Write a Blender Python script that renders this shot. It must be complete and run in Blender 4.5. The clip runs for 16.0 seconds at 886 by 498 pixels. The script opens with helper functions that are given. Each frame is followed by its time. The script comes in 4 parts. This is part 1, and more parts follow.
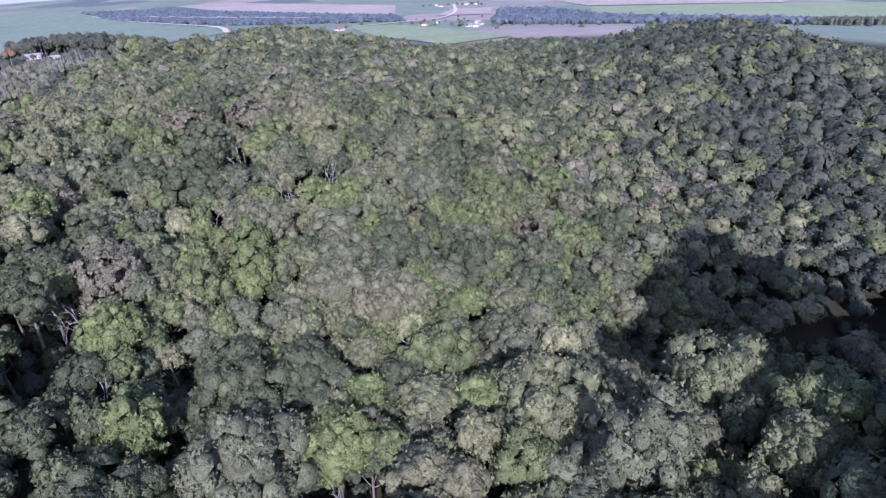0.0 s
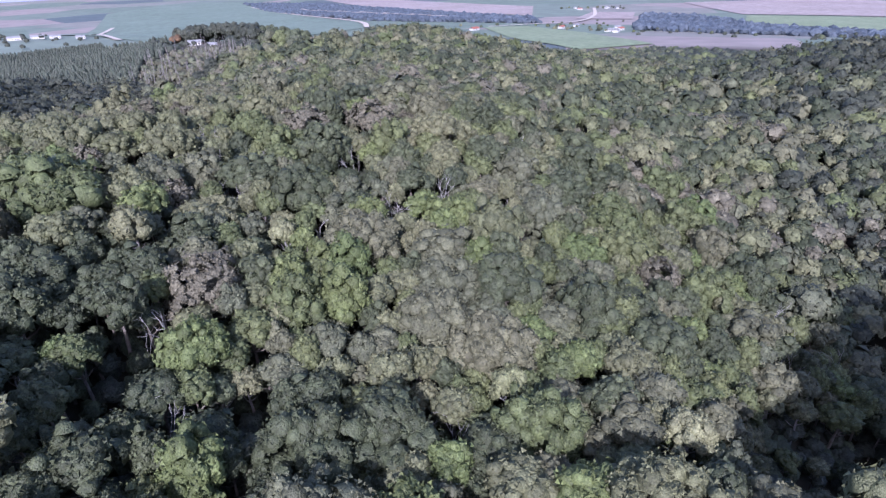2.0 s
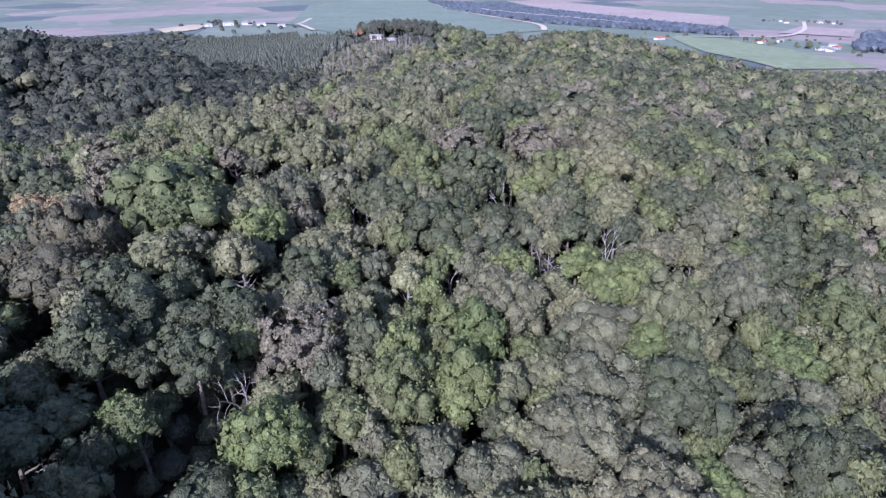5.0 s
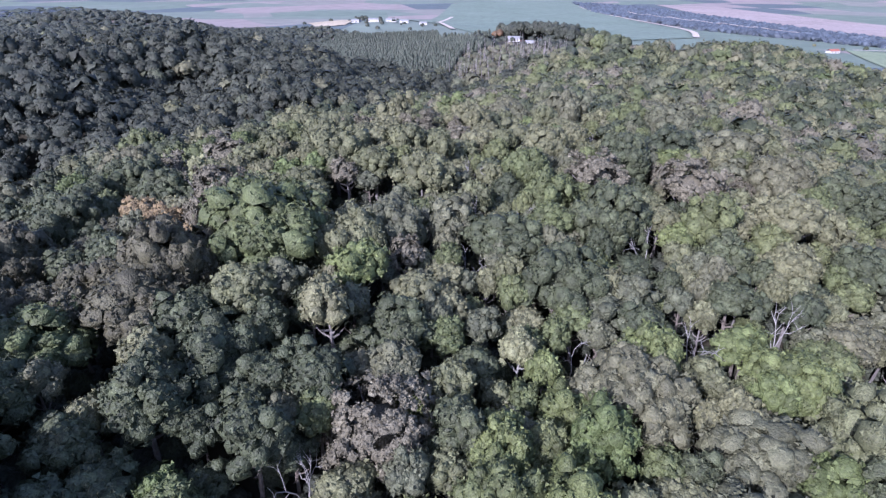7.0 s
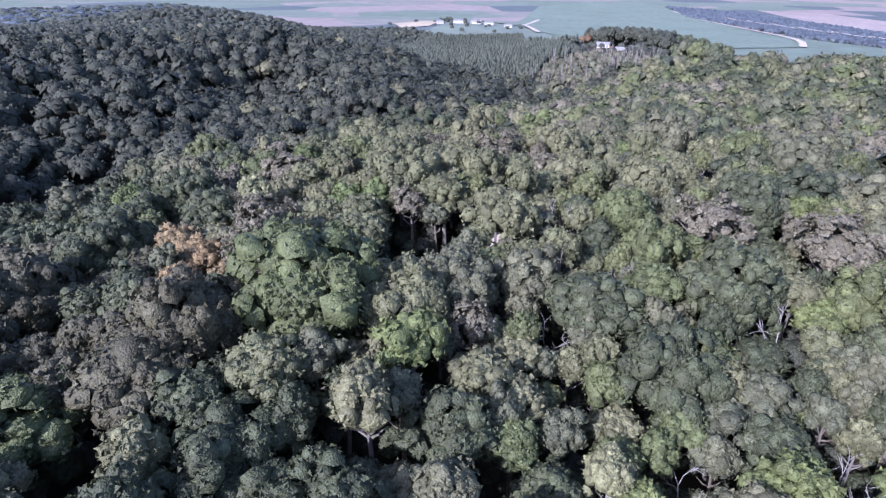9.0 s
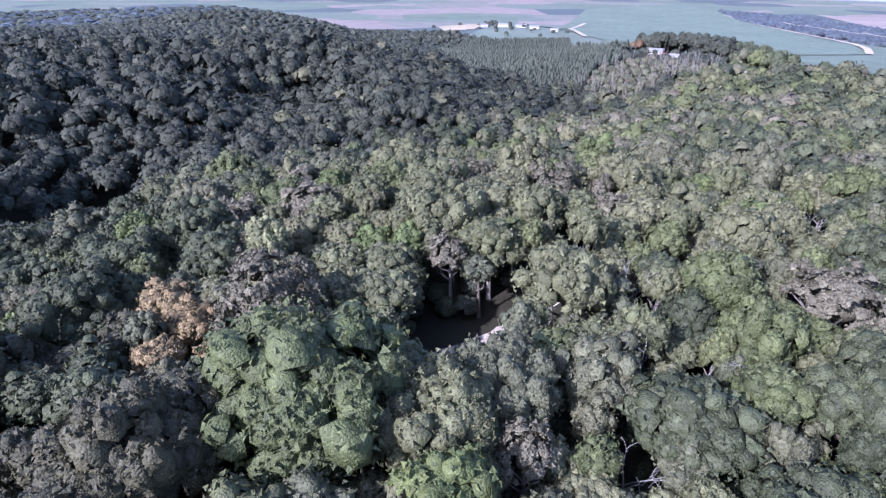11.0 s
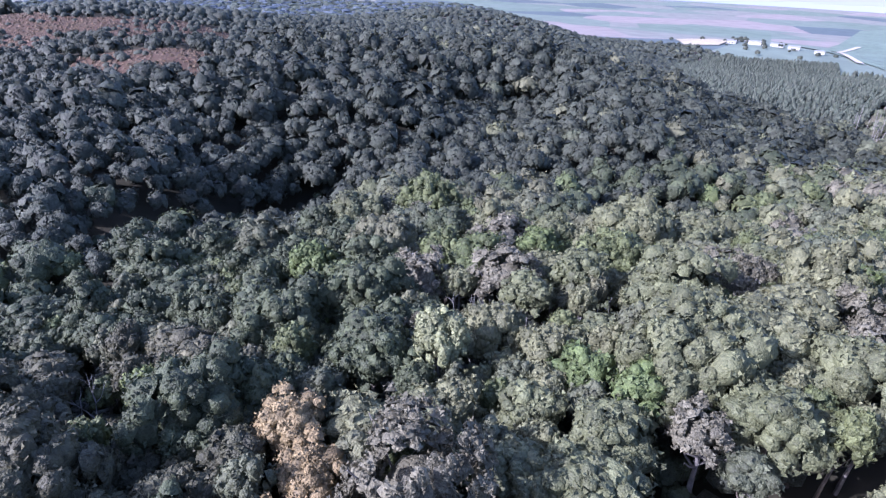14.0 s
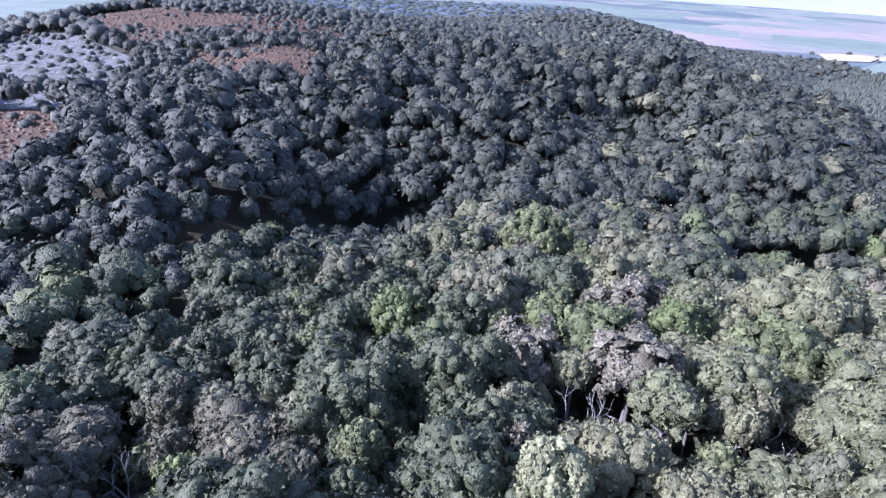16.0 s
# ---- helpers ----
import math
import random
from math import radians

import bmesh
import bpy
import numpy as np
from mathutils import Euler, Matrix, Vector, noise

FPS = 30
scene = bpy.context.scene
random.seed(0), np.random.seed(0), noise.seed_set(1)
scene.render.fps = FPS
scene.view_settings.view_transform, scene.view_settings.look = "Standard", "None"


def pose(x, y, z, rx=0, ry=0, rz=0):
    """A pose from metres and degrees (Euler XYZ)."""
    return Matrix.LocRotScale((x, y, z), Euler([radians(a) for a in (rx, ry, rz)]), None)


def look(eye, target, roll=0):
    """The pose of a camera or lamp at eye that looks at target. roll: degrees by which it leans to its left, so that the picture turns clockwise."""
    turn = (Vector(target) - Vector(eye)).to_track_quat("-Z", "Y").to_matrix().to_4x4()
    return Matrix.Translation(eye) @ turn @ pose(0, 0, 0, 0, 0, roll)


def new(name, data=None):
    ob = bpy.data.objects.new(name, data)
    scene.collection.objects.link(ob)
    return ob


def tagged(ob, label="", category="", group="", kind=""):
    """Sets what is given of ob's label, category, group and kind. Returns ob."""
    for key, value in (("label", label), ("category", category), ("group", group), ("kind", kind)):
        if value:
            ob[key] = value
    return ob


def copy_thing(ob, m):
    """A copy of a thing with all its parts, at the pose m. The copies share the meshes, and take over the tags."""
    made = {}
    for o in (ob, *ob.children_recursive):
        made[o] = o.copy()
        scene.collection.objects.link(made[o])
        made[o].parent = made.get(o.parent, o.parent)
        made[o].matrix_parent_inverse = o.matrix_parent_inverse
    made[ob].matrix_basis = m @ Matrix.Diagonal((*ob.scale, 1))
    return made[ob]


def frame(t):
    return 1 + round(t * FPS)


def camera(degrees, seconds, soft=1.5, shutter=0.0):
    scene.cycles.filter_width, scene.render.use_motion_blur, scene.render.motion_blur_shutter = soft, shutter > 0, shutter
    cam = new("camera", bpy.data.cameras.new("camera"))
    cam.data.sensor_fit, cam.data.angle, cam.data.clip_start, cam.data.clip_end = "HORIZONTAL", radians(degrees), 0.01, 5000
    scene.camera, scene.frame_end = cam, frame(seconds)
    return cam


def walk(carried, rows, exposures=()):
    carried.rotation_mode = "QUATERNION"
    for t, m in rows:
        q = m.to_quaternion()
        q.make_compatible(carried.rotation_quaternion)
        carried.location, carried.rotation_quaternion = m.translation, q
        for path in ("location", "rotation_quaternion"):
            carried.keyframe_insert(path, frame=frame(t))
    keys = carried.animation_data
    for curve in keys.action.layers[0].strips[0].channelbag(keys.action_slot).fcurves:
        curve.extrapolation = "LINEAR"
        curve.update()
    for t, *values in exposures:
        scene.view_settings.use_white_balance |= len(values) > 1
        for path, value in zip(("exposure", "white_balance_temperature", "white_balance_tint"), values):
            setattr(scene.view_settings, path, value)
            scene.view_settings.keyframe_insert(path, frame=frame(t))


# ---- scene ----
cam = camera(75.0, 16.0, soft=1.35)
# seconds, eye (x, y, z), heading to the left of +y, pitch, roll: a level flight that turns left
ROWS = [
    (0.0, -0.00, -0.00, 150.00, 0.00, -27.69, -2.61),
    (0.5, -0.05, 2.97, 149.88, 2.58, -27.60, -2.49),
    (1.0, -0.19, 6.03, 149.77, 5.70, -27.48, -2.30),
    (1.5, -0.53, 9.25, 149.69, 8.89, -27.36, -2.01),
    (2.0, -1.02, 12.53, 149.61, 12.21, -27.25, -1.70),
    (2.5, -1.71, 15.88, 149.52, 16.29, -27.13, -1.28),
    (3.0, -2.58, 19.36, 149.38, 19.48, -27.05, -0.99),
    (3.5, -3.64, 22.93, 149.24, 21.64, -26.96, -0.80),
    (4.0, -4.88, 26.52, 149.12, 23.63, -26.90, -0.67),
    (6.5, -14.69, 43.27, 148.91, 37.18, -26.84, -0.07),
    (7.0, -17.09, 46.46, 148.88, 40.91, -26.82, 0.11),
    (7.5, -19.69, 49.56, 148.85, 44.45, -26.81, 0.36),
    (8.0, -22.55, 52.53, 148.82, 46.62, -26.82, 0.44),
    (8.5, -25.56, 55.43, 148.79, 47.91, -26.79, 0.48),
    (11.0, -43.18, 69.39, 148.36, 52.75, -26.54, 0.36),
    (11.5, -47.18, 71.53, 148.54, 55.57, -26.54, 0.64),
    (12.0, -51.28, 73.54, 148.68, 58.92, -26.55, 0.93),
    (12.5, -55.50, 75.37, 148.74, 62.71, -26.59, 1.24),
    (13.0, -59.85, 77.03, 148.69, 66.46, -26.65, 1.51),
    (13.5, -64.31, 78.33, 148.54, 69.69, -26.65, 1.82),
    (14.0, -68.68, 79.38, 148.42, 73.16, -26.70, 2.14),
    (14.5, -73.00, 80.19, 148.33, 75.82, -26.74, 2.39),
    (15.0, -77.27, 80.72, 148.26, 78.68, -26.81, 2.61),
    (15.5, -81.49, 80.98, 148.17, 81.24, -26.85, 2.80),
    (16.0, -85.67, 81.09, 148.11, 83.38, -26.89, 2.86),
]
walk(cam, [(t, pose(x, y, z, 0, 0, yaw) @ pose(0, 0, 0, 90 + pitch) @ pose(0, 0, 0, 0, 0, roll)) for t, x, y, z, yaw, pitch, roll in ROWS],
     exposures=[(0.0, 0.72, 5150, 36), (4.0, 0.70, 5150, 36), (8.0, 0.85, 5150, 36), (12.0, 1.0, 5050, 36), (14.0, 1.14, 5030, 36), (16.0, 1.36, 5000, 37)])

# ---- light ----
SUN_AZ, SUN_EL = radians(173.6), radians(33.5)
sun_way = Vector((math.sin(SUN_AZ) * math.cos(SUN_EL), math.cos(SUN_AZ) * math.cos(SUN_EL), math.sin(SUN_EL)))
world = bpy.data.worlds.new("world")
scene.world = world
world.use_nodes = True
wn = world.node_tree.nodes
sky = wn.new("ShaderNodeTexSky")
sky.sky_type, sky.sun_disc, sky.sun_elevation, sky.sun_rotation = "NISHITA", False, SUN_EL, SUN_AZ
sky.dust_density, sky.air_density = 2.0, 1.2
wn["Background"].inputs["Strength"].default_value = 0.13
world.node_tree.links.new(sky.outputs["Color"], wn["Background"].inputs["Color"])
sun = new("sun", bpy.data.lights.new("sun", "SUN"))
sun.data.energy, sun.data.angle, sun.data.color = 4.5, radians(0.55), (1.0, 0.94, 0.82)
sun.matrix_world = look(sun_way * 900, (0, 0, 0))


# ---- materials ----
def shader(name, rough=0.7):
    m = bpy.data.materials.new(name)
    m.use_nodes = True
    p = m.node_tree.nodes["Principled BSDF"]
    p.inputs["Roughness"].default_value = rough
    p.inputs["Specular IOR Level"].default_value = 0.25
    return m, m.node_tree.nodes, m.node_tree.links, p


def noise_node(nodes, links, scale, detail=3.0, place=None, rough=0.55):
    n = nodes.new("ShaderNodeTexNoise")
    n.inputs["Scale"].default_value, n.inputs["Detail"].default_value, n.inputs["Roughness"].default_value = scale, detail, rough
    if place is None:
        place = nodes.new("ShaderNodeNewGeometry").outputs["Position"]
    links.new(place, n.inputs["Vector"])
    return n.outputs["Fac"]


def mix_col(nodes, links, fac, a, b, kind="MIX"):
    n = nodes.new("ShaderNodeMix")
    n.data_type, n.blend_type = "RGBA", kind
    for value, key in ((fac, 0), (a, 6), (b, 7)):
        if isinstance(value, (int, float)):
            n.inputs[key].default_value = value
        elif isinstance(value, tuple):
            n.inputs[key].default_value = (*value, 1.0)
        else:
            links.new(value, n.inputs[key])
    return n.outputs[2]


def stretch(nodes, links, value, a, b, c, d):
    n = nodes.new("ShaderNodeMapRange")
    for i, v in enumerate((a, b, c, d)):
        n.inputs[1 + i].default_value = v
    links.new(value, n.inputs[0])
    return n.outputs[0]


def scaled(nodes, links, col, value):
    n = nodes.new("ShaderNodeVectorMath")
    n.operation = "SCALE"
    links.new(col, n.inputs[0])
    links.new(value, n.inputs["Scale"])
    return n.outputs[0]


def bump(nodes, links, p, height, strength, distance):
    n = nodes.new("ShaderNodeBump")
    n.inputs["Strength"].default_value, n.inputs["Distance"].default_value = strength, distance
    links.new(height, n.inputs["Height"])
    links.new(n.outputs["Normal"], p.inputs["Normal"])


def leaf_mat(name, a, b, joined=False, spread=(0.68, 1.32), grain=5.0, depth=0.07):
    """Foliage: two tones from tree to tree, mottled within the crown and from puff to puff."""
    m, nodes, links, p = shader(name, 0.62)
    p.inputs["Specular IOR Level"].default_value = 0.3
    geo = nodes.new("ShaderNodeNewGeometry")
    if joined:
        attr = nodes.new("ShaderNodeAttribute")
        attr.attribute_name = "tone"
        tree = attr.outputs["Fac"]
    else:
        tree = nodes.new("ShaderNodeObjectInfo").outputs["Random"]
    col = mix_col(nodes, links, tree, a, b)
    puff = stretch(nodes, links, geo.outputs["Random Per Island"], 0, 1, *spread)
    col = scaled(nodes, links, col, puff)
    blot = noise_node(nodes, links, 0.6, 2.0, geo.outputs["Position"])
    col = scaled(nodes, links, col, stretch(nodes, links, blot, 0.3, 0.7, 0.8, 1.2))
    twist = nodes.new("ShaderNodeTexNoise")
    twist.inputs["Scale"].default_value = grain * 0.6
    links.new(geo.outputs["Position"], twist.inputs["Vector"])
    bent = nodes.new("ShaderNodeVectorMath")
    bent.operation = "MULTIPLY_ADD"
    links.new(twist.outputs["Color"], bent.inputs[0])
    bent.inputs[1].default_value = (0.5 / grain * 2,) * 3
    links.new(geo.outputs["Position"], bent.inputs[2])
    leafy = nodes.new("ShaderNodeTexVoronoi")
    leafy.inputs["Scale"].default_value = grain
    links.new(bent.outputs[0], leafy.inputs["Vector"])
    tone = nodes.new("ShaderNodeSeparateColor")
    links.new(leafy.outputs["Color"], tone.inputs[0])
    col = scaled(nodes, links, col, stretch(nodes, links, tone.outputs[0], 0.0, 1.0, 0.74, 1.26))
    high = stretch(nodes, links, leafy.outputs["Distance"], 0.0, 0.75, 1.0, 0.0)
    links.new(col, p.inputs["Base Color"])
    bump(nodes, links, p, high, 1.0, depth)
    return m


def plain_mat(name, a, b, scale, rough=0.85, relief=0.0, detail=5.0):
    m, nodes, links, p = shader(name, rough)
    geo = nodes.new("ShaderNodeNewGeometry")
    big = noise_node(nodes, links, scale, detail, geo.outputs["Position"], 0.6)
    col = mix_col(nodes, links, stretch(nodes, links, big, 0.35, 0.65, 0, 1), a, b)
    fine = noise_node(nodes, links, scale * 9, 4.0, geo.outputs["Position"], 0.7)
    col = scaled(nodes, links, col, stretch(nodes, links, fine, 0.3, 0.7, 0.75, 1.25))
    links.new(col, p.inputs["Base Color"])
    if relief:
        bump(nodes, links, p, fine, 0.8, relief)
    return m


SPECIES = {
    # name: two leaf tones
    "deep": ((0.048, 0.058, 0.030), (0.068, 0.079, 0.039)),
    "olive": ((0.101, 0.110, 0.053), (0.136, 0.136, 0.070)),
    "sage": ((0.084, 0.093, 0.054), (0.116, 0.114, 0.063)),
    "fresh": ((0.078, 0.095, 0.037), (0.106, 0.118, 0.048)),
    "lime": ((0.086, 0.112, 0.038), (0.108, 0.128, 0.045)),
    "grey": ((0.116, 0.108, 0.070), (0.138, 0.128, 0.086)),
    "cream": ((0.165, 0.176, 0.084), (0.205, 0.205, 0.110)),
    "rust": ((0.240, 0.185, 0.092), (0.195, 0.145, 0.070)),
    "brown": ((0.060, 0.060, 0.034), (0.082, 0.078, 0.044)),
    "pine": ((0.049, 0.061, 0.040), (0.065, 0.073, 0.049)),
    # darkest leaves: shade put into the colour, for slopes and undergrowth
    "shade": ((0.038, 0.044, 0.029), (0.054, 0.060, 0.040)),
    # distance haze put into the leaf colour as a blue-grey tint
    "haze_blue": ((0.060, 0.076, 0.092), (0.078, 0.094, 0.108)),
    "silver": ((0.120, 0.122, 0.112), (0.200, 0.202, 0.195)),
    "redleaf": ((0.108, 0.066, 0.034), (0.090, 0.062, 0.032)),
}
LEAF = {k: leaf_mat("leaf_" + k, *v) for k, v in SPECIES.items()}
LEAF_JOINED = {k: leaf_mat("canopy_" + k, *v, joined=True, grain=3.2, depth=0.12) for k, v in SPECIES.items()}
BARK = plain_mat("bark", (0.12, 0.10, 0.08), (0.20, 0.18, 0.15), 1.5, 0.9, 0.05)
BARK_GREY = plain_mat("bark_grey", (0.15, 0.14, 0.125), (0.23, 0.215, 0.20), 1.2, 0.9, 0.05)
BARK_PALE = plain_mat("bark_pale", (0.24, 0.235, 0.22), (0.33, 0.32, 0.30), 1.2, 0.9, 0.05)
DIRT = plain_mat("dirt_road", (0.44, 0.38, 0.31), (0.54, 0.48, 0.41), 0.35, 0.95, 0.05)
FERN = plain_mat("dry_fern", (0.094, 0.054, 0.036), (0.072, 0.052, 0.030), 0.12, 0.95, 0.4)
PALE_GRASS = plain_mat("pale_grass", (0.17, 0.175, 0.17), (0.06, 0.07, 0.05), 0.3, 0.95, 0.5)
CANE = plain_mat("cane_green", (0.14, 0.185, 0.135), (0.165, 0.21, 0.16), 0.006, 0.95)
CANE_PALE = plain_mat("cane_pale", (0.175, 0.22, 0.12), (0.21, 0.25, 0.15), 0.01, 0.95)
SOIL = plain_mat("bare_soil", (0.28, 0.235, 0.21), (0.33, 0.28, 0.255), 0.006, 0.95)
SAND = plain_mat("sandy_field", (0.36, 0.31, 0.21), (0.42, 0.36, 0.26), 0.02, 0.95)
WHITE_WALL = plain_mat("white_wall", (0.48, 0.47, 0.44), (0.56, 0.55, 0.52), 0.4, 0.8)
ROOF = plain_mat("pale_roof", (0.22, 0.22, 0.22), (0.30, 0.30, 0.30), 0.3, 0.6)
ROOF_RED = plain_mat("red_roof", (0.34, 0.13, 0.09), (0.28, 0.11, 0.08), 0.5, 0.8)
GLASS_DARK = plain_mat("window_pane", (0.03, 0.035, 0.04), (0.05, 0.055, 0.06), 1.0, 0.15)

# ---- lay of the land ----
HILLS = (
    (-220, 220, -20.7, 70), (-240, 80, -21.7, 45), (200, 340, 29.0, 70), (-70, 70, 10.5, 30), (80, 220, -11.4, 70),
    (-40, 160, 8.5, 30), (-120, 440, 14.1, 45), (20, 100, 1.6, 30), (-310, 100, -9.2, 30), (-220, 340, -11.4, 70),
    (-160, 40, -5.2, 30), (50, 310, -11.1, 30), (-190, 190, -14.2, 30), (-190, 10, -6.3, 30), (-340, 220, 9.6, 30),
    (50, 40, 10.1, 30), (-10, 70, -4.8, 30), (80, 120, -16.5, 45), (-370, 160, -5.7, 30),
)
# Rises at x -78, -52, 61, 91: unseen hills added to cast shade.
RAVINES_AND_RISES = ((38, 75, -9.0, 11), (58, 85, -14.0, 16), (86, 101, -9.0, 20), (60, 62, -11.0, 14), (-78, 29, 14.0, 13), (-52, 28, 8.0, 11), (61, 24, 22.0, 15), (91, -30, 90.0, 32), (-215, 58, -6.0, 10), (-240, 82, -6.0, 10), (-520, 215, -27.0, 75), (-470, 130, -10.0, 45), (-950, 390, 7.0, 110), (-365, 150, 7.0, 40), (-350, 205, 4.0, 35), (70, 440, -7.0, 38), (-32, 430, 7.0, 34), (-400, 20, 8.0, 40), (-540, -10, 8.0, 70), (-204, 76, -7.0, 14), (-229, 86, -6.0, 14), (-320, 590, 7.0, 40))
FAR_HILLS = (
    (-200, 200, 53.1, 260), (-1000, 200, 49.7, 260), (-600, -80, 40.4, 170), (-390, 610, 17.6, 110), (-390, 340, -16.2, 110),
    (-960, 880, 24.3, 170), (150, -110, 27.7, 110), (-120, -200, 24.8, 110), (400, 600, 18.6, 260), (-660, 700, -14.7, 110),
    (-930, 430, 10.8, 110), (-600, -170, 4.0, 110),
)

KNOLLS = (
    (-346, 36, 6.0, 22),
    (-390, 60, 0.9, 130), (-910, 320, 5.6, 130), (-410, 290, 13.2, 75), (-268, 70, 9.3, 40), (-88, 132, 4.1, 22), (-910, 840, 3.3, 130),
    (150, 374, 5.2, 40), (-2, 70, 3.1, 40), (-382, 146, 8.0, 40), (-192, 450, 8.1, 40), (-78, 450, 4.7, 40), (-308, 66, 7.6, 22),
    (130, 840, 2.8, 130), (-220, 44, 6.0, 22), (-1040, 320, 1.1, 130), (-830, 710, 5.3, 75), (-110, 66, 2.9, 22), (-78, 184, 4.1, 40),
    (-344, 526, 5.2, 40), (-242, 198, 7.9, 22), (-132, 132, 3.5, 22), (-286, 110, 13.2, 22), (-286, 220, 7.0, 22),
)
HOLLOWS = (
    (-290, 48, -6.0, 16),
    (-154, 450, -2.1, 40), (-40, 450, -6.8, 40), (-330, 198, -5.3, 22), (-306, 374, -8.3, 40), (-268, 146, -9.9, 40), (226, 336, -9.6, 40),
    (10, 640, -8.8, 75), (-382, 184, -0.8, 40), (-1040, 710, -7.9, 130), (-1040, 190, -10.4, 130), (-268, 336, -14.7, 40), (-550, 80, -7.4, 75),
    (-910, 580, -10.3, 130), (-306, 564, -8.3, 40), (-44, 88, -1.3, 22), (-308, 176, -13.9, 22), (-382, 374, -5.1, 40), (-330, 220, -3.9, 22),
    (-900, 220, -7.5, 75), (-910, 190, -6.8, 130), (-1170, 190, -5.4, 130), (-264, 88, -10.8, 22),
)


def ground_z(x, y):
    x, y = np.asarray(x, float), np.asarray(y, float)
    z = -80 + 130 / (1 + ((x + 60) ** 2 + (y - 80) ** 2) / 1800.0 ** 2)
    for cx, cy, h, s in HILLS + FAR_HILLS + RAVINES_AND_RISES + KNOLLS + HOLLOWS:
        z = z + h * np.exp(-((x - cx) ** 2 + (y - cy) ** 2) / (2 * s * s))
    return z


def inside(poly, x, y):
    x, y = np.asarray(x, float), np.asarray(y, float)
    res = np.zeros(x.shape, bool)
    for (ax, ay), (bx, by) in zip(poly, poly[1:] + poly[:1]):
        cross = ((ay > y) != (by > y)) & (x < (bx - ax) * (y - ay) / ((by - ay) if by != ay else 1e-9) + ax)
        res ^= cross
    return res


def near_line(line, x, y):
    best = np.full(np.shape(x), 1e9)
    for (ax, ay), (bx, by) in zip(line, line[1:]):
        t = np.clip(((x - ax) * (bx - ax) + (y - ay) * (by - ay)) / ((bx - ax) ** 2 + (by - ay) ** 2), 0, 1)
        best = np.minimum(best, np.hypot(x - ax - t * (bx - ax), y - ay - t * (by - ay)))
    return best


ROAD = [(-90.5, 102), (-89.5, 108), (-89, 114), (-90.2, 119), (-90.5, 127), (-92, 134)]
FERN_LOW = [(-308, 55), (-330, 58), (-355, 58), (-376, 52), (-384, 34), (-380, 12), (-377, -6), (-344, 0), (-318, 10), (-320, 34)]
FERN_HIGH = [(-400, 22), (-440, 46), (-492, 54), (-545, 54), (-555, 20), (-520, -30), (-535, -62), (-500, -66), (-470, -44), (-440, -10)]
FERN_NEAR = [(-226, -4), (-262, -10), (-300, -28), (-312, -55), (-300, -95), (-230, -76)]
FERN_TOP = [(-402, -34), (-470, -22), (-600, -92), (-570, -140), (-520, -140), (-488, -100), (-430, -56)]
HEATH = [(-318, 72), (-600, 76), (-640, -110), (-300, -20)]
PALE_SLOPE = [(-304, -26), (-322, -18), (-346, -30), (-385, -36), (-425, -64), (-480, -108), (-505, -150), (-440, -144), (-400, -132), (-316, -66)]
PINES = [(-295, 408), (-355, 372), (-480, 388), (-700, 560), (-800, 690), (-735, 867), (-372, 518)]
DEAD_STAND = [(-268, 388), (-312, 384), (-350, 455), (-345, 500), (-318, 532), (-290, 530), (-256, 446)]
HOME = [(-318, 532), (-352, 498), (-392, 526), (-450, 640), (-430, 690), (-370, 640), (-330, 560)]
STREAM = [(-196, 42), (-209, 51), (-220, 64), (-236, 77), (-250, 92), (-256, 104)]
GULLY = [(22, 62), (27, 46), (62, 34), (112, 62), (108, 122), (62, 108), (32, 94)]
# dark openings in the canopy: x, y, radius
GAPS = ((-86, 101, 5.5), (-95, 108, 4.5), (-87, 112, 5.5), (-90, 106, 5.5), (-90, 118, 4.5), (-84, 56, 5.0), (-49, 53, 4.5), (-140, 64, 4.5), (-112, 84, 3.5), (2, 62, 3.0), (-50, 60, 5.0), (-35, 58, 4.0), (-22, 49, 4.0), (-5, 66, 3.0), (16, 65, 3.0), (8, 55, 3.0), (-74, 60, 5.5), (-118, 58, 6.0), (-53, 98, 4.0), (-37, 116, 3.5), (-53, 85, 4.0), (-126, 84, 5.0), (-167, 45, 6.0), (-93, 131, 3.0), (-81, 104, 4.0), (-85, 109, 4.0), (-95, 62, 5.0), (-138, 52, 5.0), (-148, 78, 4.5))
MEADOW = [(-170, 1235), (-85, 1260), (25, 1075), (100, 775), (10, 742), (-78, 930)]


def edge_of_forest(x, y):
    """How far the closed forest reaches, by compass bearing."""
    bearing = np.degrees(np.arctan2(-(x + 40), y - 60))
    return np.interp(bearing, (-180, -60, -38, -25, -12, 0, 14, 24, 33, 40, 48, 53, 60, 75, 100, 130, 180),
                     (260, 360, 520, 520, 640, 620, 520, 560, 640, 900, 1000, 1080, 1250, 1300, 900, 620, 260))


SHED_YARD = [(-272, 534), (-246, 534), (-214, 452), (-240, 448)]


def forest_here(x, y):
    ok = np.hypot(x + 40, y - 60) < edge_of_forest(x, y)
    for poly in (FERN_LOW, FERN_HIGH, FERN_NEAR, FERN_TOP, PALE_SLOPE, PINES, DEAD_STAND, HOME, SHED_YARD):
        ok &= ~inside(poly, x, y)
    return ok & (near_line(ROAD, x, y) > 3.2) & (near_line(STREAM, x, y) > 4.5)


